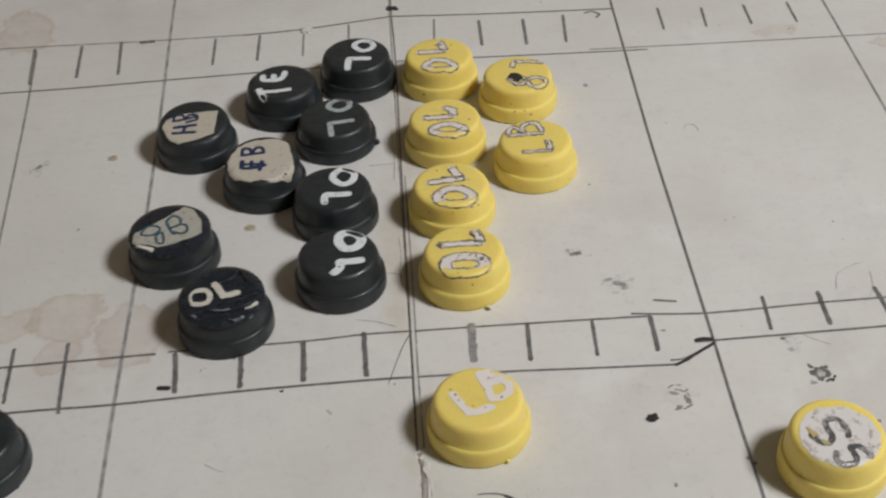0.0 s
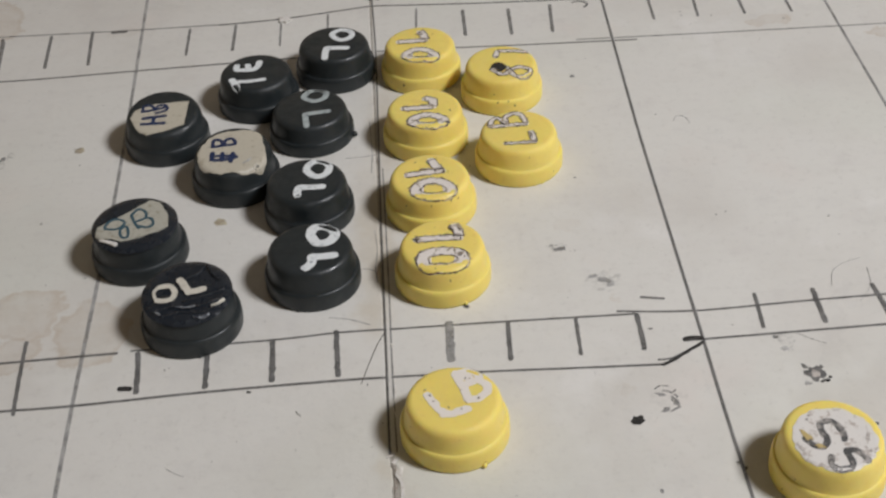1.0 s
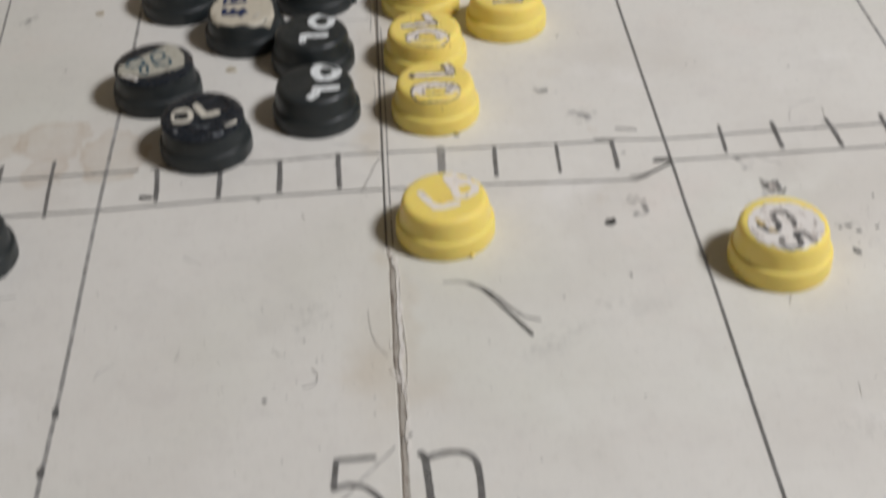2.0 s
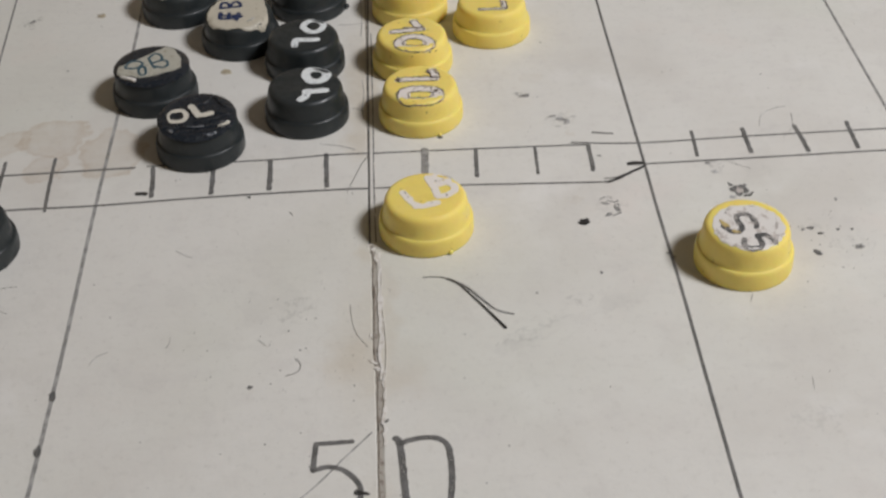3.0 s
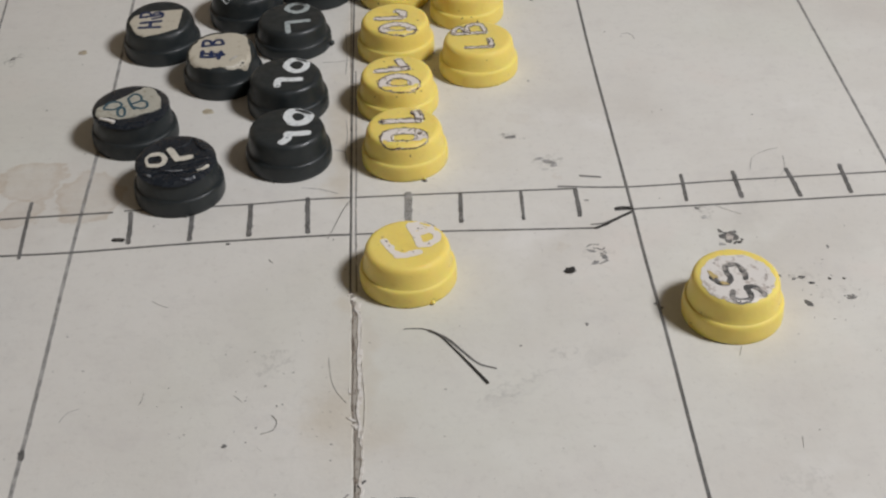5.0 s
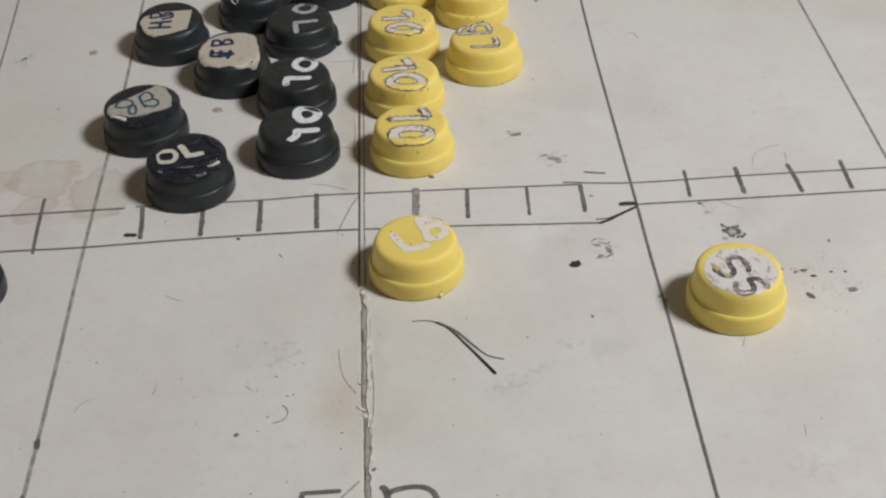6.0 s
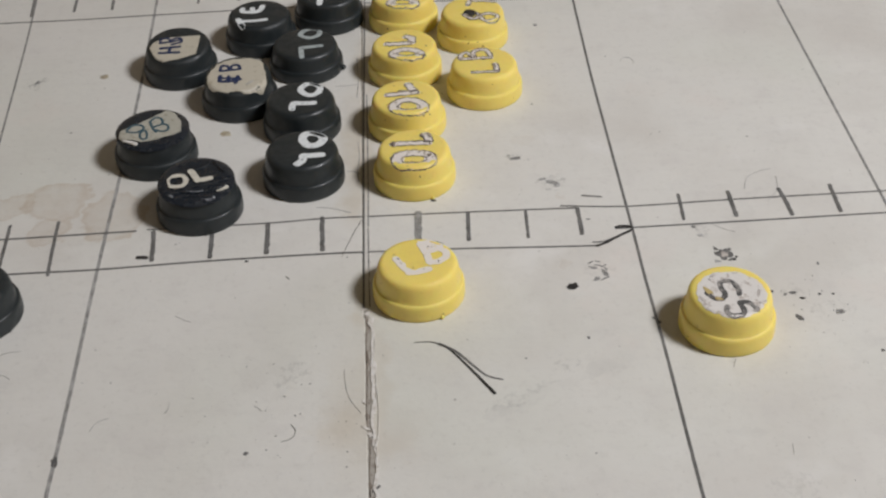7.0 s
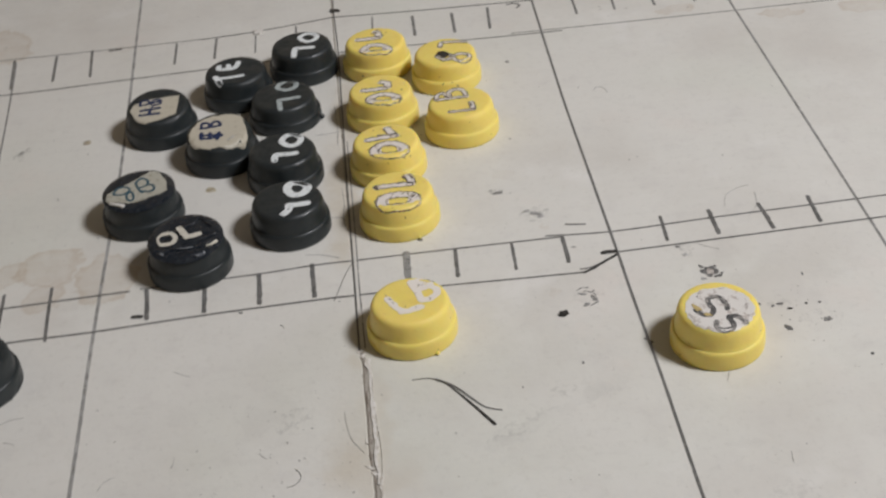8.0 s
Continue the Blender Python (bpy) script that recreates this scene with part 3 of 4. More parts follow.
def spots():
    """Ink dots, chips and grime that stand out singly."""
    for name, x, y, rx, ry, turn, mat in (
        ("ink_dot", 67.2, -26.4, 2.1, 1.5, 40, M_INK), ("ink_dot", 0.4, 221.0, 2.0, 2.6, 70, M_INK), ("ink_dot", 0.4, -141.2, 2.2, 2.0, 0, M_CRACK),
        ("ink_dot", -89.6, -92.7, 0.9, 2.2, 5, M_PENCIL), ("ink_dot", -90.1, -113.5, 1.0, 2.0, 0, M_PENCIL), ("ink_dot", 92.7, -46.0, 0.5, 0.6, 0, M_PENCIL),
        ("ink_dot", 91.1, -44.0, 0.5, 0.7, 0, M_PENCIL), ("ink_dot", 73.4, 150.4, 0.9, 0.8, 0, M_FAINT), ("ink_dot", -34.9, -93.4, 0.7, 0.7, 0, M_PENCIL),
        ("ink_dot", -40.3, -3.9, 0.6, 0.5, 0, M_INK), ("ink_dot", 158.1, -64.6, 0.6, 0.6, 0, M_INK), ("ink_dot", 146, -36.5, 0.5, 0.5, 0, M_INK), ("ink_dot", 150.4, -36.8, 0.5, 0.5, 0, M_INK),
        ("grime_spot", 120.0, -13.2, 2.5, 2.9, 10, M_PENCIL), ("pale_middle", 120.1, -13.5, 1.3, 1.6, 10, M_SCUFFED_PAPER), ("grime_spot", 117.9, -10.4, 1.4, 0.6, -50, M_PENCIL), ("grime_spot", 122.2, -11.0, 0.8, 0.7, 30, M_PENCIL), ("grime_spot", 122.8, -16.4, 0.8, 0.7, 10, M_INK), ("grime_spot", 123.8, -15.2, 0.5, 0.5, 10, M_INK), ("grime_spot", 121.4, -16.6, 0.9, 0.5, 30, M_PENCIL), ("grime_spot", 112.8, 2.6, 0.9, 0.6, 0, M_MID), ("grime_spot", 114.2, -2.4, 0.9, 1.0, 0, M_SCRATCH), ("grime_spot", 135.2, -35.7, 0.8, 0.5, 30, M_MID), ("grime_spot", 140.1, -38.2, 1.0, 0.5, 0, M_INK), ("grime_spot", 150.1, -45.6, 1.6, 1.0, 20, M_FAINT), ("grime_spot", 149.7, -20.9, 0.4, 0.9, 0, M_MID), ("grime_spot", 77.3, 10.0, 0.7, 0.4, 0, M_MID), ("grime_spot", 69.3, -51.7, 0.5, 0.6, 0, M_MID),
        ("grime_spot", 136.7, -47.4, 1.8, 1.1, -40, M_PENCIL), ("grime_spot", 137.6, -35.2, 1.3, 0.6, 0, M_PENCIL), ("grime_spot", 131, -34, 0.8, 0.5, 0, M_PENCIL), ("grime_spot", 24.2, 25.8, 0.9, 0.8, 0, M_PENCIL),
        ("grime_spot", 56.0, 50, 1.9, 0.8, 5, M_FAINT), ("grime_spot", 67.5, 33.2, 2.4, 1.0, -30, M_SCRATCH), ("grime_spot", 64, 35.5, 1.4, 0.8, 0, M_SCRATCH), ("grime_spot", 69, 31, 1.3, 0.7, 10, M_SCRATCH),
        ("grime_spot", 79, -20, 0.9, 1.6, 20, M_FAINT), ("grime_spot", 76, -23, 1.4, 0.6, 30, M_FAINT), ("grime_spot", 75.5, -17, 1.5, 0.5, -20, M_FAINT), ("grime_spot", -133.2, 122, 1.4, 0.8, 60, M_FAINT),
        ("stain_spot", -106.4, 124.3, 1.9, 1.5, 0, M_STAIN), ("stain_spot", -53.6, 76.2, 2.1, 2.0, 0, M_STAIN), ("stain_spot", 117, -17, 1.0, 0.8, 0, M_SCRATCH),
        ("paint_chip", -35.6, 207.2, 2.3, 2.4, 0, M_TORN), ("paint_chip", 20, 27, 0.8, 0.5, 20, M_TORN),
    ):
        bm = bmesh.new()
        blot(bm, x, y, rx, ry, turn, 0.06 if name == "pale_middle" else 0.03, 0.9 if mat is M_TORN and rx > 2 else 0.07, int(x * 13 + y * 7), 0.3)
        part(name, bm, mat, board)


spots()


def crumbs():
    """Dust and flecks all over the board."""
    bm = bmesh.new()
    r = random.Random(21)
    for i in range(260):
        x, y, s = r.uniform(-190, 220), r.uniform(-170, 240), 0.14 + 0.28 * r.random() ** 3
        if i < 60:
            x, y = r.gauss(-22, 16), r.gauss(-75, 28)
        elif i < 85:
            x, y = r.gauss(140, 14), r.gauss(-42, 10)
        blot(bm, x, y, s, s * r.uniform(0.5, 1.0), r.uniform(0, 180), 0.01, 0.06, i, 0.35, 7)
    tagged(part("dust_flecks", bm, M_FAINT), "small dark dust flecks scattered on the board", "dust", kind="stuff")


crumbs()


def fibre(points, width, label):
    bm = bmesh.new()
    ribbon(bm, points, width * 0.85, 0.05, width * 0.6, 0.8, 0.1, taper=(0.8, 0.4))
    tagged(part("fibre", bm, M_SCRATCH if "pale" in label or "faint" in label else M_FIBRE), label, "fibre", "loose fibres on the board")


fibre([(-0.2, 18.0), (-3.0, 12.0), (-5.3, 5.1), (-8.1, -4.1)], 0.28, "thin dark straight hair lying across the board's fold")
fibre([(-81.4, -81), (-79.8, -77.6), (-76.6, -76.0)], 0.2, "short faint curved fibre lying on the board")
fibre([(-60.0, -75.4), (-59.3, -73.4), (-59.1, -71.0)], 0.2, "short faint curved fibre lying on the board")
fibre([(-22.6, -82.6), (-21.0, -85.2), (-22.0, -88.4), (-25.2, -89.6)], 0.22, "short dark curled fibre lying on the board")
fibre([(-6.9, -60.6), (-6.6, -66), (-5.3, -73), (-1.9, -79.4)], 0.24, "thin faint curved fibre beside the board's torn fold")
fibre([(135.2, 23.0), (137.2, 29.4), (141.5, 33.0), (147.2, 34.8)], 0.2, "thin pale curved fibre lying by the ruled ticks")
fibre([(148.0, 30), (146.6, 22.0), (141.5, 15.0)], 0.2, "thin pale bent fibre lying by the ruled ticks")
fibre([(-118, -48), (-113, -44.5), (-108.5, -44)], 0.2, "short faint fibre lying on the board")
fibre([(112.5, -65.0), (111.2, -68.4)], 0.2, "short fibre sticking out from under a yellow button")

fibre([(105, 116.4), (106.6, 119.2), (109.4, 118.4), (110.4, 114.2)], 0.22, "short pale curled fibre lying on the board")
fibre([(-26.6, -13.2), (-25.4, -15.0)], 0.26, "tiny dark straight fibre lying on the board")

fibre([(-61.4, -30.8), (-58.8, -32.8), (-56.2, -34.2)], 0.2, "short faint fibre lying on the board")
fibre([(-113.4, -54.4), (-111.4, -55.0), (-109.4, -56.6)], 0.2, "short faint fibre lying on the board")
fibre([(-33.5, -74.0), (-31.2, -76.6)], 0.2, "short faint fibre lying on the board")
fibre([(120.8, -101.5), (120.2, -105.6)], 0.18, "short faint fibre lying on the board")
fibre([(118.4, 4.2), (123.5, 0.0), (126.4, -1.6)], 0.18, "short faint fibre lying by the ruled ticks")

# ---- the playing buttons ----
H_TOP = 13.3


RIM = [(14.3, 0.0), (14.75, 0.1), (14.95, 0.5), (15.0, 1.4), (14.98, 3.0), (14.93, 4.4), (14.86, 5.1), (14.7, 5.65), (14.45, 6.0), (14.15, 6.18), (13.8, 6.2), (12.8, 6.1)]
CROWN = [(13.3, 5.2), (13.98, 6.0), (13.9, 6.3), (13.72, 6.65), (13.6, 7.1), (13.54, 7.7), (13.3, 10.0), (13.15, 11.0), (12.95, 11.8), (12.62, 12.5), (12.15, 12.95), (11.5, 13.22), (10.8, 13.3), (4.0, 13.3)]
SHOULDER = [(0.0, 0.0, 13.3), (10.8, 10.8, 13.3), (11.5, 11.5, 13.22), (12.2, 12.15, 12.95), (12.84, 12.62, 12.5), (13.6, 12.95, 11.8), (14.42, 13.15, 11.0), (15.42, 13.3, 10.0), (18.0, 13.5, 7.6)]


def wrapped(x, y, z):
    """A point of the flat top, carried over the crown's shoulder where it lies beyond it (millimetres)."""
    r = math.hypot(x, y)
    for (a, ra, za), (b, rb, zb) in zip(SHOULDER, SHOULDER[1:]):
        if r <= b:
            f = (r - a) / (b - a)
            k = (ra + (rb - ra) * f + max(0.0, r - 12.2) * 0.04) / max(r, 0.001)
            return (x * k, y * k, za + (zb - za) * f + z - H_TOP)
    return (x, y, z)


def draped(bm):
    """Lays strokes onto the crown, over its rounded shoulder."""
    for v in bm.verts:
        v.co = Vector(wrapped(v.co.x / MM, v.co.y / MM, v.co.z / MM)) * MM
    return bm


def tipped(thing, bm):
    """Leans the upper part of a button as much as its crown does."""
    for v in bm.verts:
        v.co.z += thing["tip"] * v.co.y * min(1.0, max(0.0, (v.co.z / MM - 6.5) / 6.8))
    return bm


def button(x, y, mat, label, seed, tip=0.0, size=1.0, height=1.0):
    thing = empty("game_button", x * MM, y * MM, 0.0)
    thing.scale = (size, size, height)
    thing["tip"] = tip
    tagged(thing, label, "game button", "black game buttons" if mat is M_BLACK else "yellow game buttons")
    part("rim", revolve(RIM, 72, 0.0035, seed), mat, thing, smooth=True)
    part("crown", tipped(thing, revolve(CROWN, 72, 0.004, seed + 50)), mat, thing, smooth=True)
    # seam crumbs left by the mould along the foot
    r = random.Random(seed)
    for _ in range(2):
        a = r.uniform(0, 6.28)
        nub(thing, 14.85 * math.cos(a), 14.85 * math.sin(a), 0.45, mat)
    return thing


def nub(thing, x, y, size, mat):
    bm = bmesh.new()
    bmesh.ops.create_icosphere(bm, subdivisions=2, radius=size * MM, matrix=Matrix.Translation((x * MM, y * MM, size * 1.2 * MM)))
    part("mould_nub", bm, mat, thing, smooth=True)


def painted(thing, strokes, mat, label="", outlined=False, z=H_TOP, uneven=0.16, fills=()):
    """One hand-made letter. Strokes: points (millimetres from the button's middle), width and whether they close."""
    bm = bmesh.new()
    for n, (points, width, closed) in enumerate(strokes):
        ribbon(bm, points, width, z - 0.02, 0.13 + 0.02 * n, 0.5, uneven, closed=closed)
    for n, (points, width) in enumerate(fills):
        ribbon(bm, points, width, z - 0.02, 0.12 - 0.02 * n, 0.5, uneven)
    body = part("letter", tipped(thing, draped(bm)), mat, thing, label)
    if outlined:
        bm = bmesh.new()
        for points, width, closed in strokes:
            sketched(bm, points, width, closed, z + 0.13)
        part("pencil_outline", tipped(thing, draped(bm)), M_OUTLINE, body, "smudged dark pencil outline")
    return body


def sketched(bm, points, width, closed, z):
    """Broken, wavering pencil lines along both edges of a stroke, gone over again and again."""
    line = curve_points(points, 0.7, closed)
    n = len(line)
    sides = []
    for i, p in enumerate(line):
        a, b = (line[i - 1], line[(i + 1) % n]) if closed else (line[max(i - 1, 0)], line[min(i + 1, n - 1)])
        d = (b - a).normalized()
        sides.append(Vector((-d.y, d.x)))
    edges = [[p + s * width * 0.5 * k for p, s in zip(line, sides)] for k in (1, -1)]
    if closed:
        edges = [e + e[:3] for e in edges]
    else:
        edges = [edges[0] + edges[1][::-1] + edges[0][:2]]
    for e in edges:
        for again in range(3):
            i = 0
            while i < len(e) - 3:
                k = rng.randint(5, 11)
                run = e[i:i + k]
                if len(run) > 2:
                    phase = rng.uniform(0, 90)
                    run = [p + Vector((noise.noise((phase + 0.5 * j, 0, 0)), noise.noise((phase + 0.5 * j, 5, 0)))) * 0.9 for j, p in enumerate(run)]
                    ribbon(bm, [tuple(p) for p in run], rng.uniform(0.26, 0.62), z + rng.uniform(0, 0.03), 0.04, 0.7, 0.35, sharp=True, taper=(0.7, 0.5))
                i += k - 1 + (rng.randint(0, 3) if again else rng.randint(0, 1))


def speck(thing, x, y, rx, ry, turn, mat, seed, z=H_TOP, name="dark_speck", label=""):
    bm = bmesh.new()
    blot(bm, x, y, rx, ry, turn, z, 0.17, seed, 0.4, 11)
    part(name, tipped(thing, draped(bm)), mat, thing, label)


def sticker(thing, corners, mat, label, thick=0.22, rough=0.25, base=H_TOP, sharp=False):
    """A cut paper label pressed on the crown and over its shoulder."""
    if sharp:
        ring = [p for a, b in zip(corners, corners[1:] + corners[:1]) for p in curve_points([a, b], 1.2)[:-1]]
    else:
        ring = curve_points(corners, 1.2, True)
    ring = [p + Vector((rng.uniform(-rough, rough), rng.uniform(-rough, rough))) for p in ring]
    n = len(ring)
    mid = sum(ring, Vector((0, 0))) / n
    bm = bmesh.new()

    def at(p, up):
        return bm.verts.new(Vector(wrapped(p.x, p.y, base + up)) * MM)

    rows = [[at(p, -0.5) for p in ring]] + [[at(mid.lerp(p, f), thick) for p in ring] for f in (1.0, 0.93, 0.84, 0.7, 0.4)]
    for a, b in zip(rows, rows[1:]):
        for i in range(n):
            j = (i + 1) % n
            bm.faces.new((a[i], a[j], b[j], b[i]))
    bm.faces.new(rows[-1])
    return part("paper_label", tipped(thing, bm), mat, thing, label)


def tape(thing, seed, cut):
    """A wrinkled piece of shiny tape over the crown."""
    bm = bmesh.new()
    r = random.Random(seed)
    rings, seg = 9, 56
    grid = []
    for k in range(rings + 1):
        radius = 13.3 * k / rings
        row = []
        for i in range(seg):
            a = 2 * math.pi * i / seg
            x, y = radius * math.cos(a), radius * math.sin(a)
            z = H_TOP + 0.12 - max(0.0, radius - 11.4) ** 2 * 0.25
            z += 0.75 * abs(noise.noise(Vector((x * 0.12 + seed, y * 0.42, seed)))) * min(1.0, max(0.0, (cut - y) / 3.0))
            row.append(bm.verts.new((x * MM, y * MM, z * MM)))
        grid.append(row)
    for a, b in zip(grid[1:], grid[2:]):
        for i in range(seg):
            j = (i + 1) % seg
            bm.faces.new((a[i], a[j], b[j], b[i]))
    bm.faces.new(grid[1])
    for v in grid[0]:
        bm.verts.remove(v)
    return part("tape", tipped(thing, bm), M_GLOSS, thing, "shiny wrinkled black tape", smooth=True)


def wrinkles(thing):
    """Ridges and scuffs of crumpled tape."""
    for line, width, thick in (
        ([(-0.8, -4.2), (2.5, -3.4), (6, -2.4), (10.8, -0.4)], 1.0, 0.55), ([(-9, -7.8), (-4, -6.4), (1.5, -7.0), (7.5, -5.2), (10.6, -3.6)], 1.3, 0.7),
        ([(-6.5, -9.8), (-1.5, -8.6), (4, -9.4), (8.6, -7.6)], 1.1, 0.6), ([(5.5, 9.8), (7.5, 5.5), (9.8, 3.5)], 0.9, 0.6), ([(-2, 4.5), (3, 6.8), (4.8, 10.2)], 0.7, 0.4),
    ):
        bm = bmesh.new()
        ribbon(bm, line, width, H_TOP + 0.1, thick, 0.6, 0.4, taper=(0.4, 0.4))
        part("tape_wrinkle", tipped(thing, bm), M_GLOSS, thing, smooth=True)
    for line, width in (([(7.6, -6.6), (9.4, -6.0), (11.2, -4.4)], 0.9), ([(-9.4, -7.4), (-7.2, -8.6)], 0.5), ([(-2.5, -6.4), (0.5, -6.9), (3.0, -6.6)], 0.6), ([(2.6, -10.4), (4.8, -11.0), (7.0, -9.8)], 0.8)):
        bm = bmesh.new()
        ribbon(bm, line, width, H_TOP + 0.2, 0.62, 0.5, 0.5, taper=(0.3, 0.9))
        part("scuff", tipped(thing, draped(bm)), M_LABEL_WHITE if width > 0.85 else M_SCUFF, thing, "pale scuff on the tape")


YELLOW_OL = "yellow plastic two-tier button with worn white letters OL on the board"
WORN_LETTER = "worn white letter"
for n, (x, y, ring, ring_width, stem, foot, smudges) in enumerate((
    (17.4, 159.5, [(-5.7, -8.3), (-3.0, -4.9), (0.9, -4.7), (4.2, -7.1), (5.4, -10.4), (2.2, -11.2), (-2.7, -10.8)], 2.8,
     [(-7.8, 1.9), (-3.1, 1.7), (2.3, 1.9)], [(2.1, 2.5), (1.7, 6.6), (0.5, 8.0)], [(0.2, 6.6, 1.2, 0.6)]),
    (16.9, 116.0, [(-4.9, -7.8), (-2.4, -5.4), (0.9, -4.8), (4.1, -6.0), (6.7, -9.0), (3.5, -10.9), (-0.4, -11.0), (-3.4, -9.8)], 3.0,
     [(-7.4, 0.1), (-2.3, -0.2), (3.0, 0.2)], [(3.2, 0.5), (2.9, 4.5), (0.5, 5.4)], [(7.4, -9.6, 1.5, 0.4)]),
    (16.5, 75.8, [(-5.1, -7.7), (-3.6, -4.7), (-0.2, -3.0), (3.3, -3.7), (6.1, -6.4), (6.6, -9.0), (4.7, -10.9), (-0.1, -11.2), (-3.5, -10.2)], 3.3,
     [(-7.4, 1.0), (-1.8, 1.6), (4.5, 2.3)], [(3.3, 2.8), (1.9, 6.0), (0.9, 8.6)], [(-1.2, 3.6, 2.0, 0.5)]),
    (18.2, 40.2, [(-6.3, -7.3), (-5.2, -4.4), (-1.6, -3.6), (2.7, -3.9), (5.6, -5.6), (6.1, -8.8), (3.4, -11.0), (-1.4, -11.2), (-5.2, -10.5)], 3.7,
     [(-7.7, 2.8), (-1.4, 2.9), (5.9, 2.6)], [(5.5, 3.2), (5.3, 6.4), (4.4, 8.4)], [(-7.6, 2.9, 1.0, 0.9), (3.2, 7.6, 0.8, 1.6), (5.9, 7.6, 0.7, 1.9), (5.2, -5.2, 1.0, 0.8)]),
)):
    thing = button(x, y, M_YELLOW, YELLOW_OL, n + 1)
    west, east, middle = min(u for u, v in ring), max(u for u, v in ring), sum(v for u, v in ring) / len(ring)
    thick_ends = [([(u, middle - 1.3), (u, middle + 1.3)], 2.6) for u in (west + 1.5, east - 1.5)]
    painted(thing, [(ring, ring_width, True)], M_WORN_WHITE, WORN_LETTER, True, fills=thick_ends)
    painted(thing, [(stem, 2.6, False), (foot, 2.9, False)], M_WORN_WHITE, WORN_LETTER, True)
    for k, (u, v, rx, ry) in enumerate(smudges):
        speck(thing, u, v, rx, ry, 10 * k, M_OUTLINE, n * 9 + k, H_TOP + 0.12, "pencil_smudge")
    if n == 3:
        nub(thing, 6, -13.8, 0.6, M_YELLOW)

thing = button(46.2, 141.7, M_YELLOW, "yellow plastic button with white letters BL and a black ink blotch", 5)
painted(thing, [([(-3.5, -4.2), (0.0, -2.4), (2.4, -5.1), (-0.1, -8.0)], 1.6, True), ([(2.8, -5.6), (6.4, -3.8), (10.0, -6.0), (8.6, -9.0), (4.9, -10.0)], 1.7, True)], M_WORN_WHITE, WORN_LETTER, True)
painted(thing, [([(10.2, 6.4), (5.2, 7.6), (-0.3, 8.3)], 1.7, False), ([(-0.6, 8.3), (-1.8, 4.3)], 2.0, False)], M_WORN_WHITE, WORN_LETTER, True)
speck(thing, -1.2, -2.8, 2.2, 2.4, 20, M_INK, 5, H_TOP + 0.14, "ink_blotch", "black ink blotch")

thing = button(47.9, 98.2, M_YELLOW, "yellow plastic button with worn white letters LB beside another button", 6)
painted(thing, [([(-9.4, 3.0), (-3.3, 3.2), (3.2, 3.4)], 1.7, False), ([(-3.7, 3.7), (-3.9, 7.7), (-1.5, 9.8), (1.5, 9.3), (3.0, 3.9)], 1.8, False), ([(-9.4, 3.3), (-8.5, 6.6), (-6.5, 8.0), (-4.1, 4.1)], 1.7, False)], M_WORN_WHITE, WORN_LETTER, True)
painted(thing, [([(-5.4, -7.5), (-0.9, -7.5), (4.9, -7.7)], 1.3, False), ([(4.7, -7.2), (4.1, -1.5)], 2.0, False)], M_WORN_WHITE, WORN_LETTER, True)
speck(thing, 3.6, -3.2, 0.6, 1.6, 10, M_OUTLINE, 77, H_TOP + 0.12, "pencil_smudge")

thing = button(17.3, -25.6, M_YELLOW, "yellow plastic button with faded white letters LB beside the board's fold", 7)
painted(thing, [([(-7.1, 2.2), (-4.8, -2.4), (-2.6, -5.8)], 2.3, False), ([(-3.2, -5.6), (-0.6, -5.4), (3.6, -4.2)], 2.6, False)], M_FADED, "faded white letter", uneven=0.3)
painted(thing, [([(1.0, 9.2), (2.8, 4.0), (4.1, -1.3)], 2.4, False), ([(1.0, 9.2), (3.7, 9.9), (6.6, 9.0), (7.4, 6.9), (5.6, 5.6), (3.2, 5.0)], 2.4, False), ([(7.0, 6.4), (9.0, 4.4), (9.2, 1.8), (7.2, -0.3), (4.2, -1.0)], 2.4, False)], M_FADED, "faded white letter", uneven=0.24, fills=[([(3.2, 7.8), (4.9, 7.2)], 2.6)])
for k, (u, v, rx, ry, turn) in enumerate(((-6.2, 1.6, 0.8, 0.25, -40), (-7.4, 3.8, 0.7, 0.2, 10), (-5.4, -0.6, 0.4, 0.3, 0), (3.6, 7.2, 0.5, 0.35, 0), (6.7, -0.6, 0.45, 0.6, 30), (2.2, 2.8, 0.3, 0.4, 0), (1.8, -4.2, 0.4, 0.25, 0), (4.8, 7.0, 0.4, 0.3, 0), (7.2, 10.2, 3.4, 0.22, -28))):
    speck(thing, u, v, rx * 0.55, ry * 0.6, turn, M_OUTLINE, 60 + k, H_TOP + 0.12)
nub(thing, 7.0, -13.4, 0.7, M_YELLOW)

thing = button(112.85, -49.5, M_YELLOW, "yellow plastic button with round white sticker and grey letters SS", 8, 0.02, 0.995, 1.08)
sticker(thing, [(0.0 + 10.8 * math.cos(a * 0.524 + 0.2), -1.6 + 10.6 * math.sin(a * 0.524 + 0.2)) for a in range(12)], M_DISC, "white scuffed round sticker", 0.16, 0.35)
for strokes in ([(-7.6, -0.7), (-6.1, -3.2), (-3.6, -4.1), (-2.0, -1.4), (-2.8, 1.3), (-2.4, 3.6), (0.0, 4.5), (1.8, 2.8), (2.5, -0.2), (2.2, -2.3)], [(-2.5, -7.3), (-3.1, -9.9), (-1.9, -11.6), (1.0, -11.4), (2.3, -9.5), (1.7, -7.4), (1.7, -5.9), (4.0, -6.0), (5.5, -8.0), (6.2, -9.7)]):
    painted(thing, [(strokes, 1.7, False)], M_GREY_INK, "grey hand-drawn letter", z=H_TOP + 0.16, uneven=0.3)
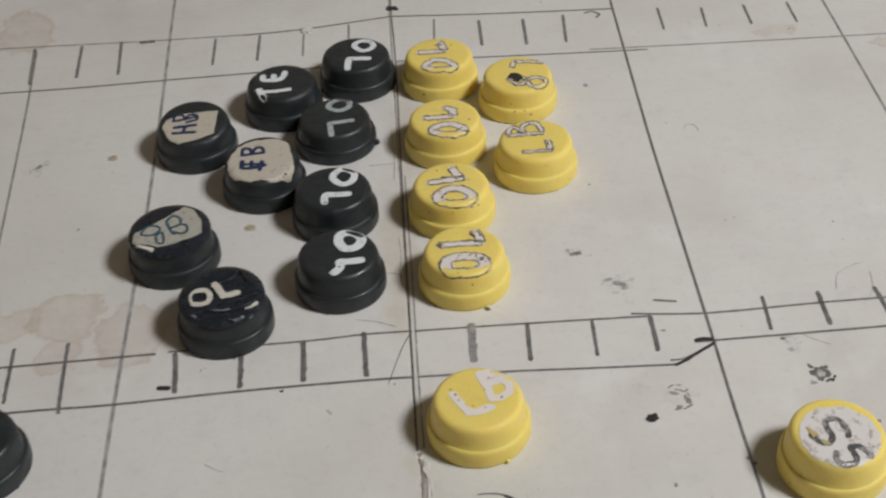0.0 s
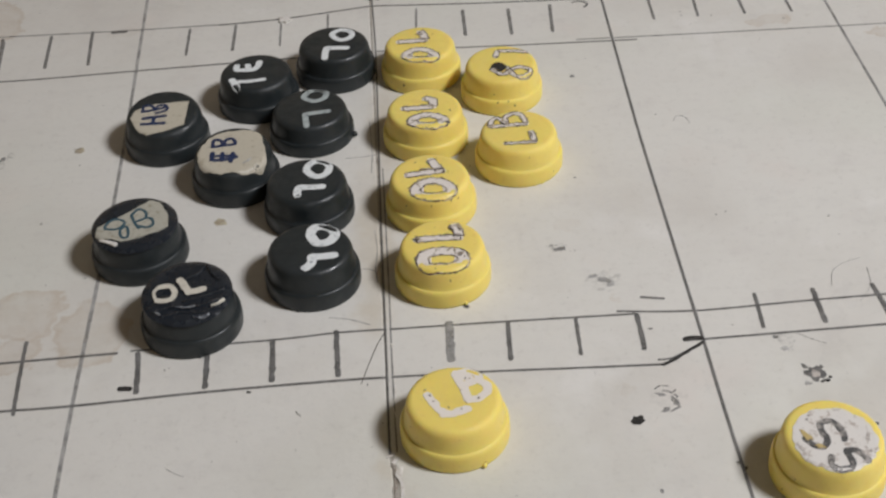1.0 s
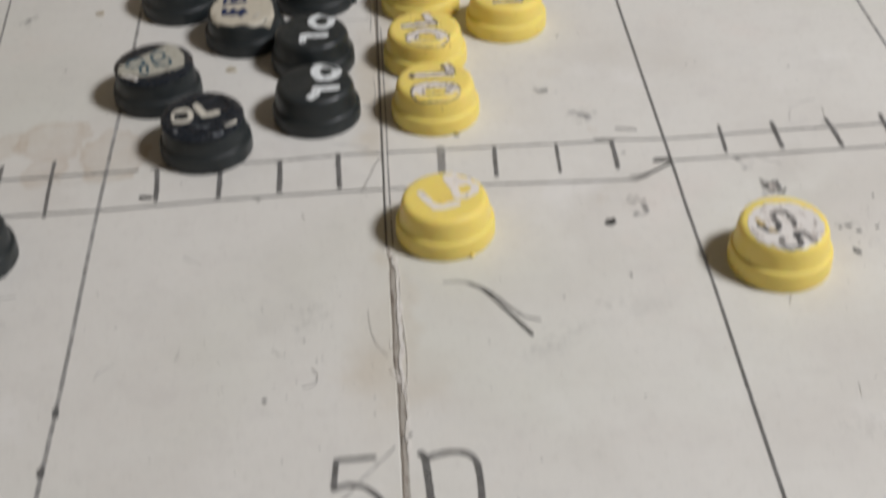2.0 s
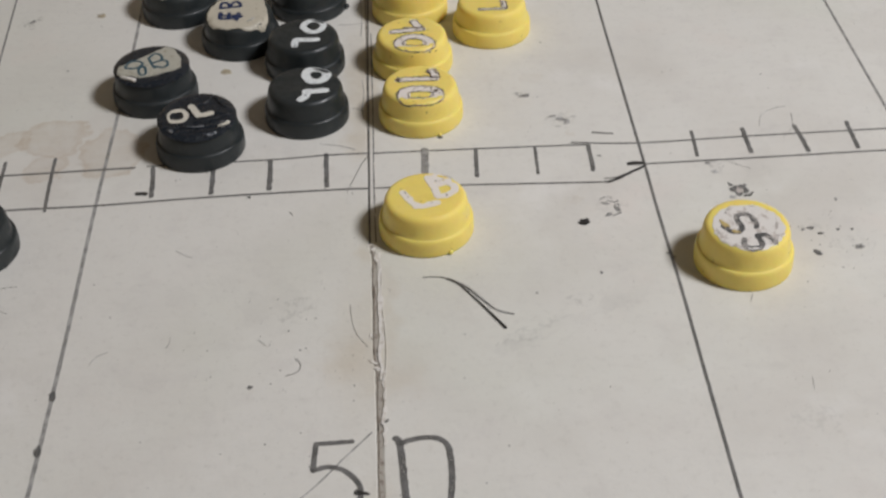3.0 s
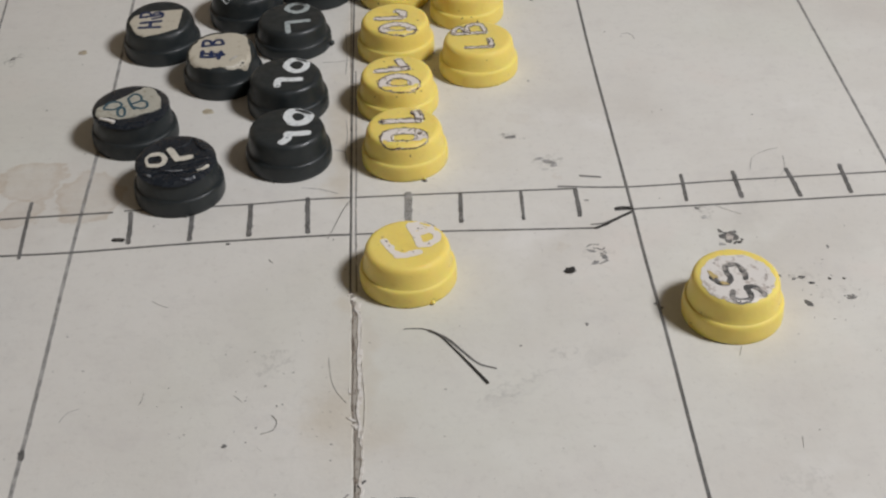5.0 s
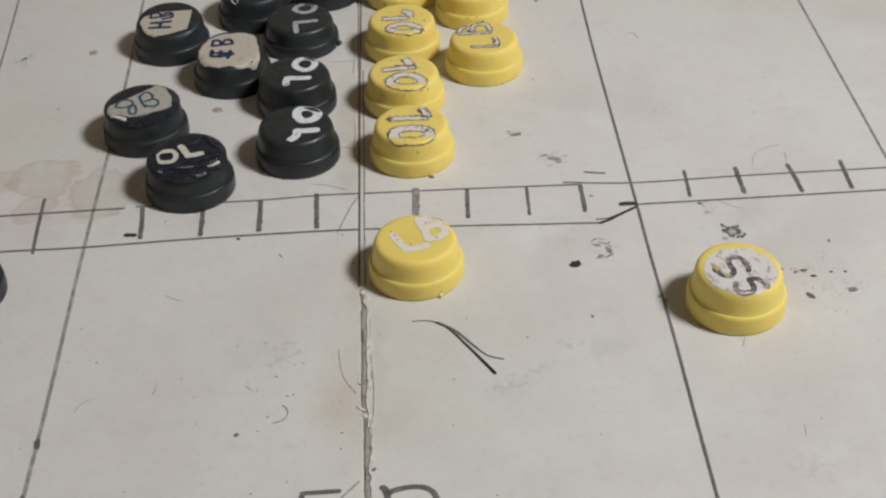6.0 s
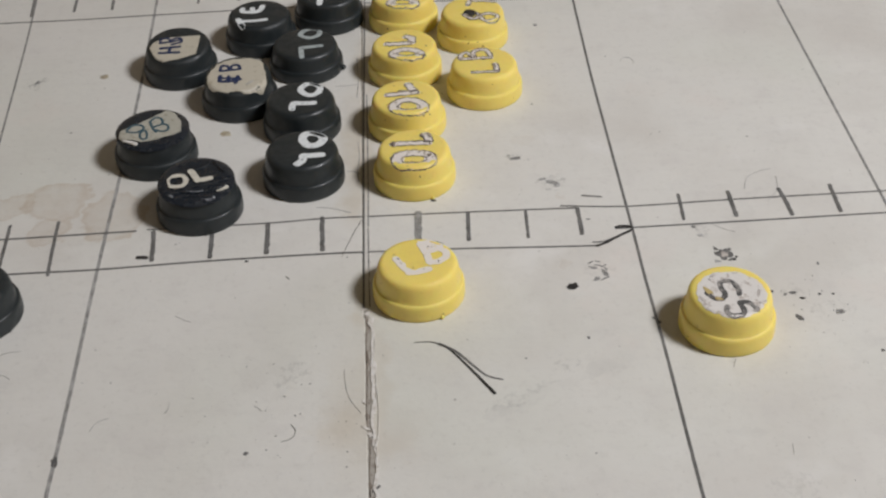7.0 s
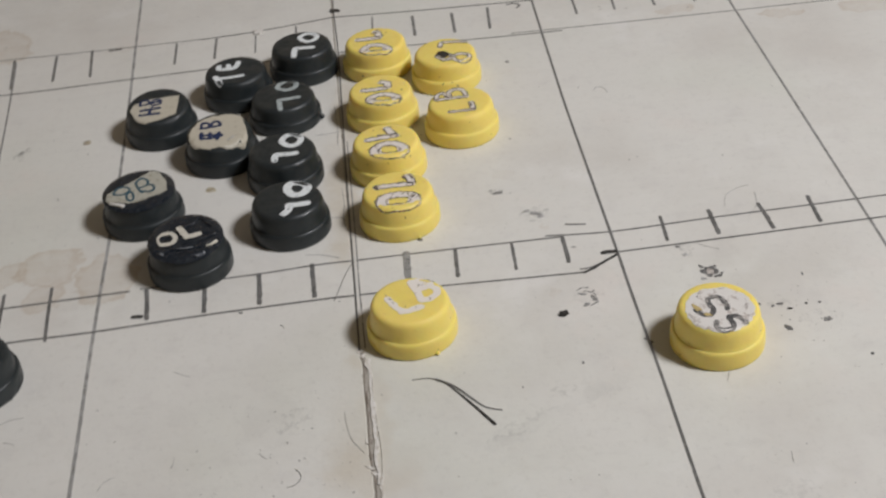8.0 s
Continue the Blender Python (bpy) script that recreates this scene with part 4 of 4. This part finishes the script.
speck(thing, -7.1, 0.2, 1.1, 2.0, 25, M_OCHRE, 31, H_TOP + 0.17, "worn_spot", "ochre stain on the sticker")
speck(thing, -4.4, -3.9, 1.3, 0.6, -10, M_OCHRE, 32, H_TOP + 0.30, "worn_spot")
for k, (u, v, rx, ry, turn) in enumerate(((-9.4, -3.6, 0.8, 2.0, 25), (8.4, -2.0, 0.6, 2.4, -20), (-4.2, 7.0, 1.0, 0.5, 20), (2.6, 8.0, 1.0, 0.35, -10), (-5.4, 5.6, 0.6, 0.6, 0), (7.6, -6.6, 0.8, 0.7, 0), (-8.0, -6.4, 0.9, 0.5, -50), (5.2, -9.8, 0.9, 0.5, 30), (0.6, 7.6, 0.4, 0.5, 0))):
    speck(thing, u, v, rx * 0.8, ry * 0.8, turn, M_SCUFFED_PAPER, 90 + k, H_TOP + 0.03, "scuff")

BLACK_OL = "black plastic two-tier button with hand-painted white letters OL on the board"
for n, (x, y, ring, ring_width, stem, stem_width) in enumerate((
    (-14.7, 164.1, [(-0.5, 6.2), (2.1, 9.0), (5.3, 8.4), (7.2, 5.5), (5.4, 2.4), (2.1, 2.0)], 2.2, [(5.2, -4.2), (1.3, -3.8), (-2.4, -3.4), (-3.0, -6.5), (-3.2, -10.6)], 2.5),
    (-23.4, 124.0, [(-2.0, 7.4), (0.2, 10.6), (3.6, 11.0), (5.9, 8.9), (5.1, 5.5), (1.8, 3.9), (-1.0, 5.4)], 2.1, [(6.9, -3.1), (2.4, -3.6), (-1.4, -4.0), (-1.2, -7.4), (-0.8, -11.4)], 2.1),
    (-23.7, 78.1, [(0.1, 6.3), (2.1, 9.8), (5.3, 9.8), (7.5, 7.0), (6.7, 3.2), (4.0, 1.6), (1.3, 3.3)], 2.5, [(5.6, -4.0), (1.5, -4.0), (-2.1, -3.5), (-2.7, -5.4), (-2.7, -8.0)], 2.6),
    (-22.1, 43.1, [(0.3, 5.8), (1.2, 9.3), (4.2, 9.9), (7.0, 8.0), (7.7, 5.1), (5.8, 2.2), (2.4, 2.0)], 3.2, [(7.7, -4.4), (3.6, -4.7), (0.7, -4.4), (0.6, -7.6), (-1.3, -9.8)], 2.9),
)):
    thing = button(x, y, M_BLACK, BLACK_OL, n + 11, 0.0, 1.0, 0.86 if n == 1 else 1.0)
    painted(thing, [(ring, ring_width, True)], M_THIN_WHITE if n == 1 else M_WHITE, uneven=0.07)
    painted(thing, [(stem[:3], stem_width, False), (stem[2:], stem_width, False)], M_THIN_WHITE if n == 1 else M_WHITE, uneven=0.07)
    if n == 1:
        nub(thing, 15.0, -3.2, 1.2, M_BLACK)
    if n > 1:
        speck(thing, *((-2.6, -8.0), (0.5, -7.2))[n - 2], 0.5, 0.4, 30, M_SCUFF, n, H_TOP + 0.14, "thin_spot")

thing = button(-43.1, 147.6, M_BLACK, "black plastic button with hand-painted white letters TE on the board", 15)
painted(thing, [([(3.4, -5.6), (-1.8, -6.4), (-6.6, -6.2)], 1.9, False), ([(-8.3, -4.6), (-7.2, -7.4), (-6.2, -10.6)], 2.6, False)], M_WHITE)
painted(thing, [([(-6.9, 5.0), (-7.1, 2.4), (-5.4, 1.6), (-1.5, 1.4), (0.6, 3.4), (1.2, 6.7)], 2.3, False), ([(-3.0, 4.9), (-2.6, 1.6)], 2.2, False)], M_WHITE)

thing = button(-74.7, 124.8, M_BLACK, "black plastic button with cream paper label and blue letters HB", 16, 0.10)
sticker(thing, [(-11.2, -2.3), (-9.7, 1.8), (-4.0, 4.4), (8.9, 5.2), (7.9, -7.6), (0.9, -10.7), (-4.8, -11.7), (-8.0, -9.6)], M_LABEL, "cream cut paper label", rough=0.12, sharp=True)
painted(thing, [([(-7.0, -6.2), (1.1, -6.3)], 1.35, False), ([(-6.7, -3.1), (1.2, -2.4)], 1.35, False), ([(-3.0, -6.2), (-2.7, -2.7)], 1.3, False)], M_BLUE, "blue ink letter", z=H_TOP + 0.22)
painted(thing, [([(-7.3, 0.6), (-2.0, 1.5), (1.4, 2.6)], 1.1, False), ([(-7.1, 0.5), (-6.8, 3.4), (-4.0, 3.6), (-2.9, 0.9)], 1.0, False), ([(-2.5, 1.6), (-1.7, 3.4), (0.9, 3.3), (1.3, 0.8), (-2.4, -0.6)], 1.0, False)], M_BLUE, "blue ink letter", z=H_TOP + 0.22)

thing = button(-48.7, 98.1, M_BLACK, "black plastic button with cream paper label and blue letters FB", 17, 0.10)
sticker(thing, [(-11.2, -6.5), (-11.5, 0.0), (-9.1, 5.5), (-5.3, 8.9), (1.2, 9.9), (6.6, 9.2), (9.6, 6.2), (10.8, 0.0), (11.8, -5.0), (11.4, -10.2), (8.0, -11.0), (4.6, -12.2), (0.3, -11.0), (-3.3, -11.5), (-7.2, -10.1), (-9.4, -9.5)], M_LABEL, "cream torn paper label", 0.25, 0.3)
painted(thing, [([(-7.0, 2.2), (-3.3, 2.6), (0.9, 3.0)], 1.2, False), ([(-6.8, 2.5), (-6.5, 5.5), (-4.2, 5.3), (-3.4, 3.0)], 1.2, False), ([(-3.0, 3.3), (-2.2, 5.5), (-0.1, 5.7), (0.9, 3.4)], 1.2, False)], M_BLUE, "blue ink letter", z=H_TOP + 0.25)
painted(thing, [([(-7.0, -4.4), (-2.9, -4.7), (1.5, -3.6)], 1.5, False), ([(-6.8, -4.0), (-6.6, -0.9)], 1.6, False), ([(-3.3, -4.7), (-3.3, -1.4)], 1.5, False), ([(-0.4, -6.0), (0.3, -1.7)], 1.5, False), ([(-6.6, -2.4), (-3.0, -2.9), (1.0, -2.8)], 1.0, False)], M_BLUE, "blue ink letter gone over several times", z=H_TOP + 0.25, uneven=0.3)
# lifted edge of the label; its bright glare is put into a paler colour
curl = bmesh.new()
ribbon(curl, [(2.6, -11.4), (5.2, -11.2), (7.4, -9.6), (8.6, -7.6)], 0.7, H_TOP + 0.2, 0.3, 0.6, 0.3, taper=(0.9, 0.3))
part("paper_curl", tipped(thing, draped(curl)), M_LABEL_WHITE, thing, "lifted paper edge with its glare painted pale")
speck(thing, 5.2, -6.0, 1.6, 0.35, 40, M_SCRATCH, 171, H_TOP + 0.24, "scuff")

thing = button(-77.6, 61.6, M_BLACK, "black plastic button with creased cream label and blue letters 8B", 18, 0.05, 1.022)
tape(thing, 4, 2.0)
sticker(thing, [(-11.6, -5.3), (-10.9, -1.5), (-5.3, 2.5), (0.2, 6.7), (4.0, 10.0), (7.2, 8.6), (10.2, 2.6), (10.7, -3.0), (7.5, -5.2), (0.8, -7.7), (-3.0, -8.8), (-6.2, -7.1), (-9.2, -7.2)], M_LABEL_GREY, "cream creased paper label", 0.16, 0.15, H_TOP + 0.6, True)
painted(thing, [([(-8.8, -2.0), (-7.4, 1.0), (-4.6, 1.5), (-2.8, -0.4), (-4.5, -2.7), (-7.1, -2.9)], 0.85, True), ([(-3.7, -3.2), (-2.0, -2.2), (-1.1, -6.3), (-2.1, -7.4), (-3.5, -6.1)], 0.85, True)], M_TEAL, "thin blue ink letter", z=H_TOP + 0.76)
painted(thing, [([(-0.9, 2.6), (0.5, -1.1), (1.9, -3.3)], 0.9, False), ([(-1.2, 3.0), (0.7, 5.7), (3.1, 4.4), (3.4, 1.5), (0.8, 0.0)], 0.85, False), ([(3.4, 1.5), (5.5, 0.6), (6.0, -1.9), (4.3, -3.1), (1.6, -2.2)], 0.85, False)], M_TEAL, "thin blue ink letter", z=H_TOP + 0.76)
# creased label edge, whose highlight is painted as a white ridge
curl = bmesh.new()
ribbon(curl, [(-9.9, -7.3), (-7.2, -8.6), (-4.6, -10.0)], 1.5, H_TOP + 0.5, 0.5, 0.6, 0.2, taper=(0.3, 1.0))
part("paper_curl", tipped(thing, draped(curl)), M_TORN, thing, "creased paper edge with its highlight painted pale")

thing = button(-58.3, 26.5, M_BLACK, "black plastic button wrapped in shiny tape with white letters OL", 19, 0.10, 1.015)
tape(thing, 9, 4.0)
wrinkles(thing)
painted(thing, [([(-8.4, -3.3), (-5.8, -3.7), (-4.0, -2.9), (-3.3, -0.8), (-4.4, 1.8), (-6.2, 2.2), (-8.0, 1.9)], 1.7, False), ([(-7.8, 2.2), (-9.3, 0.4), (-9.0, -2.2), (-8.2, -3.4)], 0.9, False)], M_LABEL_WHITE, "cut cream letter", z=H_TOP + 0.62)
painted(thing, [([(-2.2, 4.4), (-0.6, 1.8), (0.7, -0.7)], 2.3, False), ([(0.4, -0.9), (2.6, -0.6), (5.2, 0.2)], 2.1, False)], M_LABEL_WHITE, "cut cream letter", z=H_TOP + 0.62)

thing = button(-125.9, -26.0, M_BLACK, "black plastic button with a cream paper label standing apart", 20)
sticker(thing, [(-10, -6), (-10.4, 4), (-2, 8), (4.5, 6.5), (5, 0), (3.5, -7), (-3, -9)], M_LABEL, "cream cut paper label")
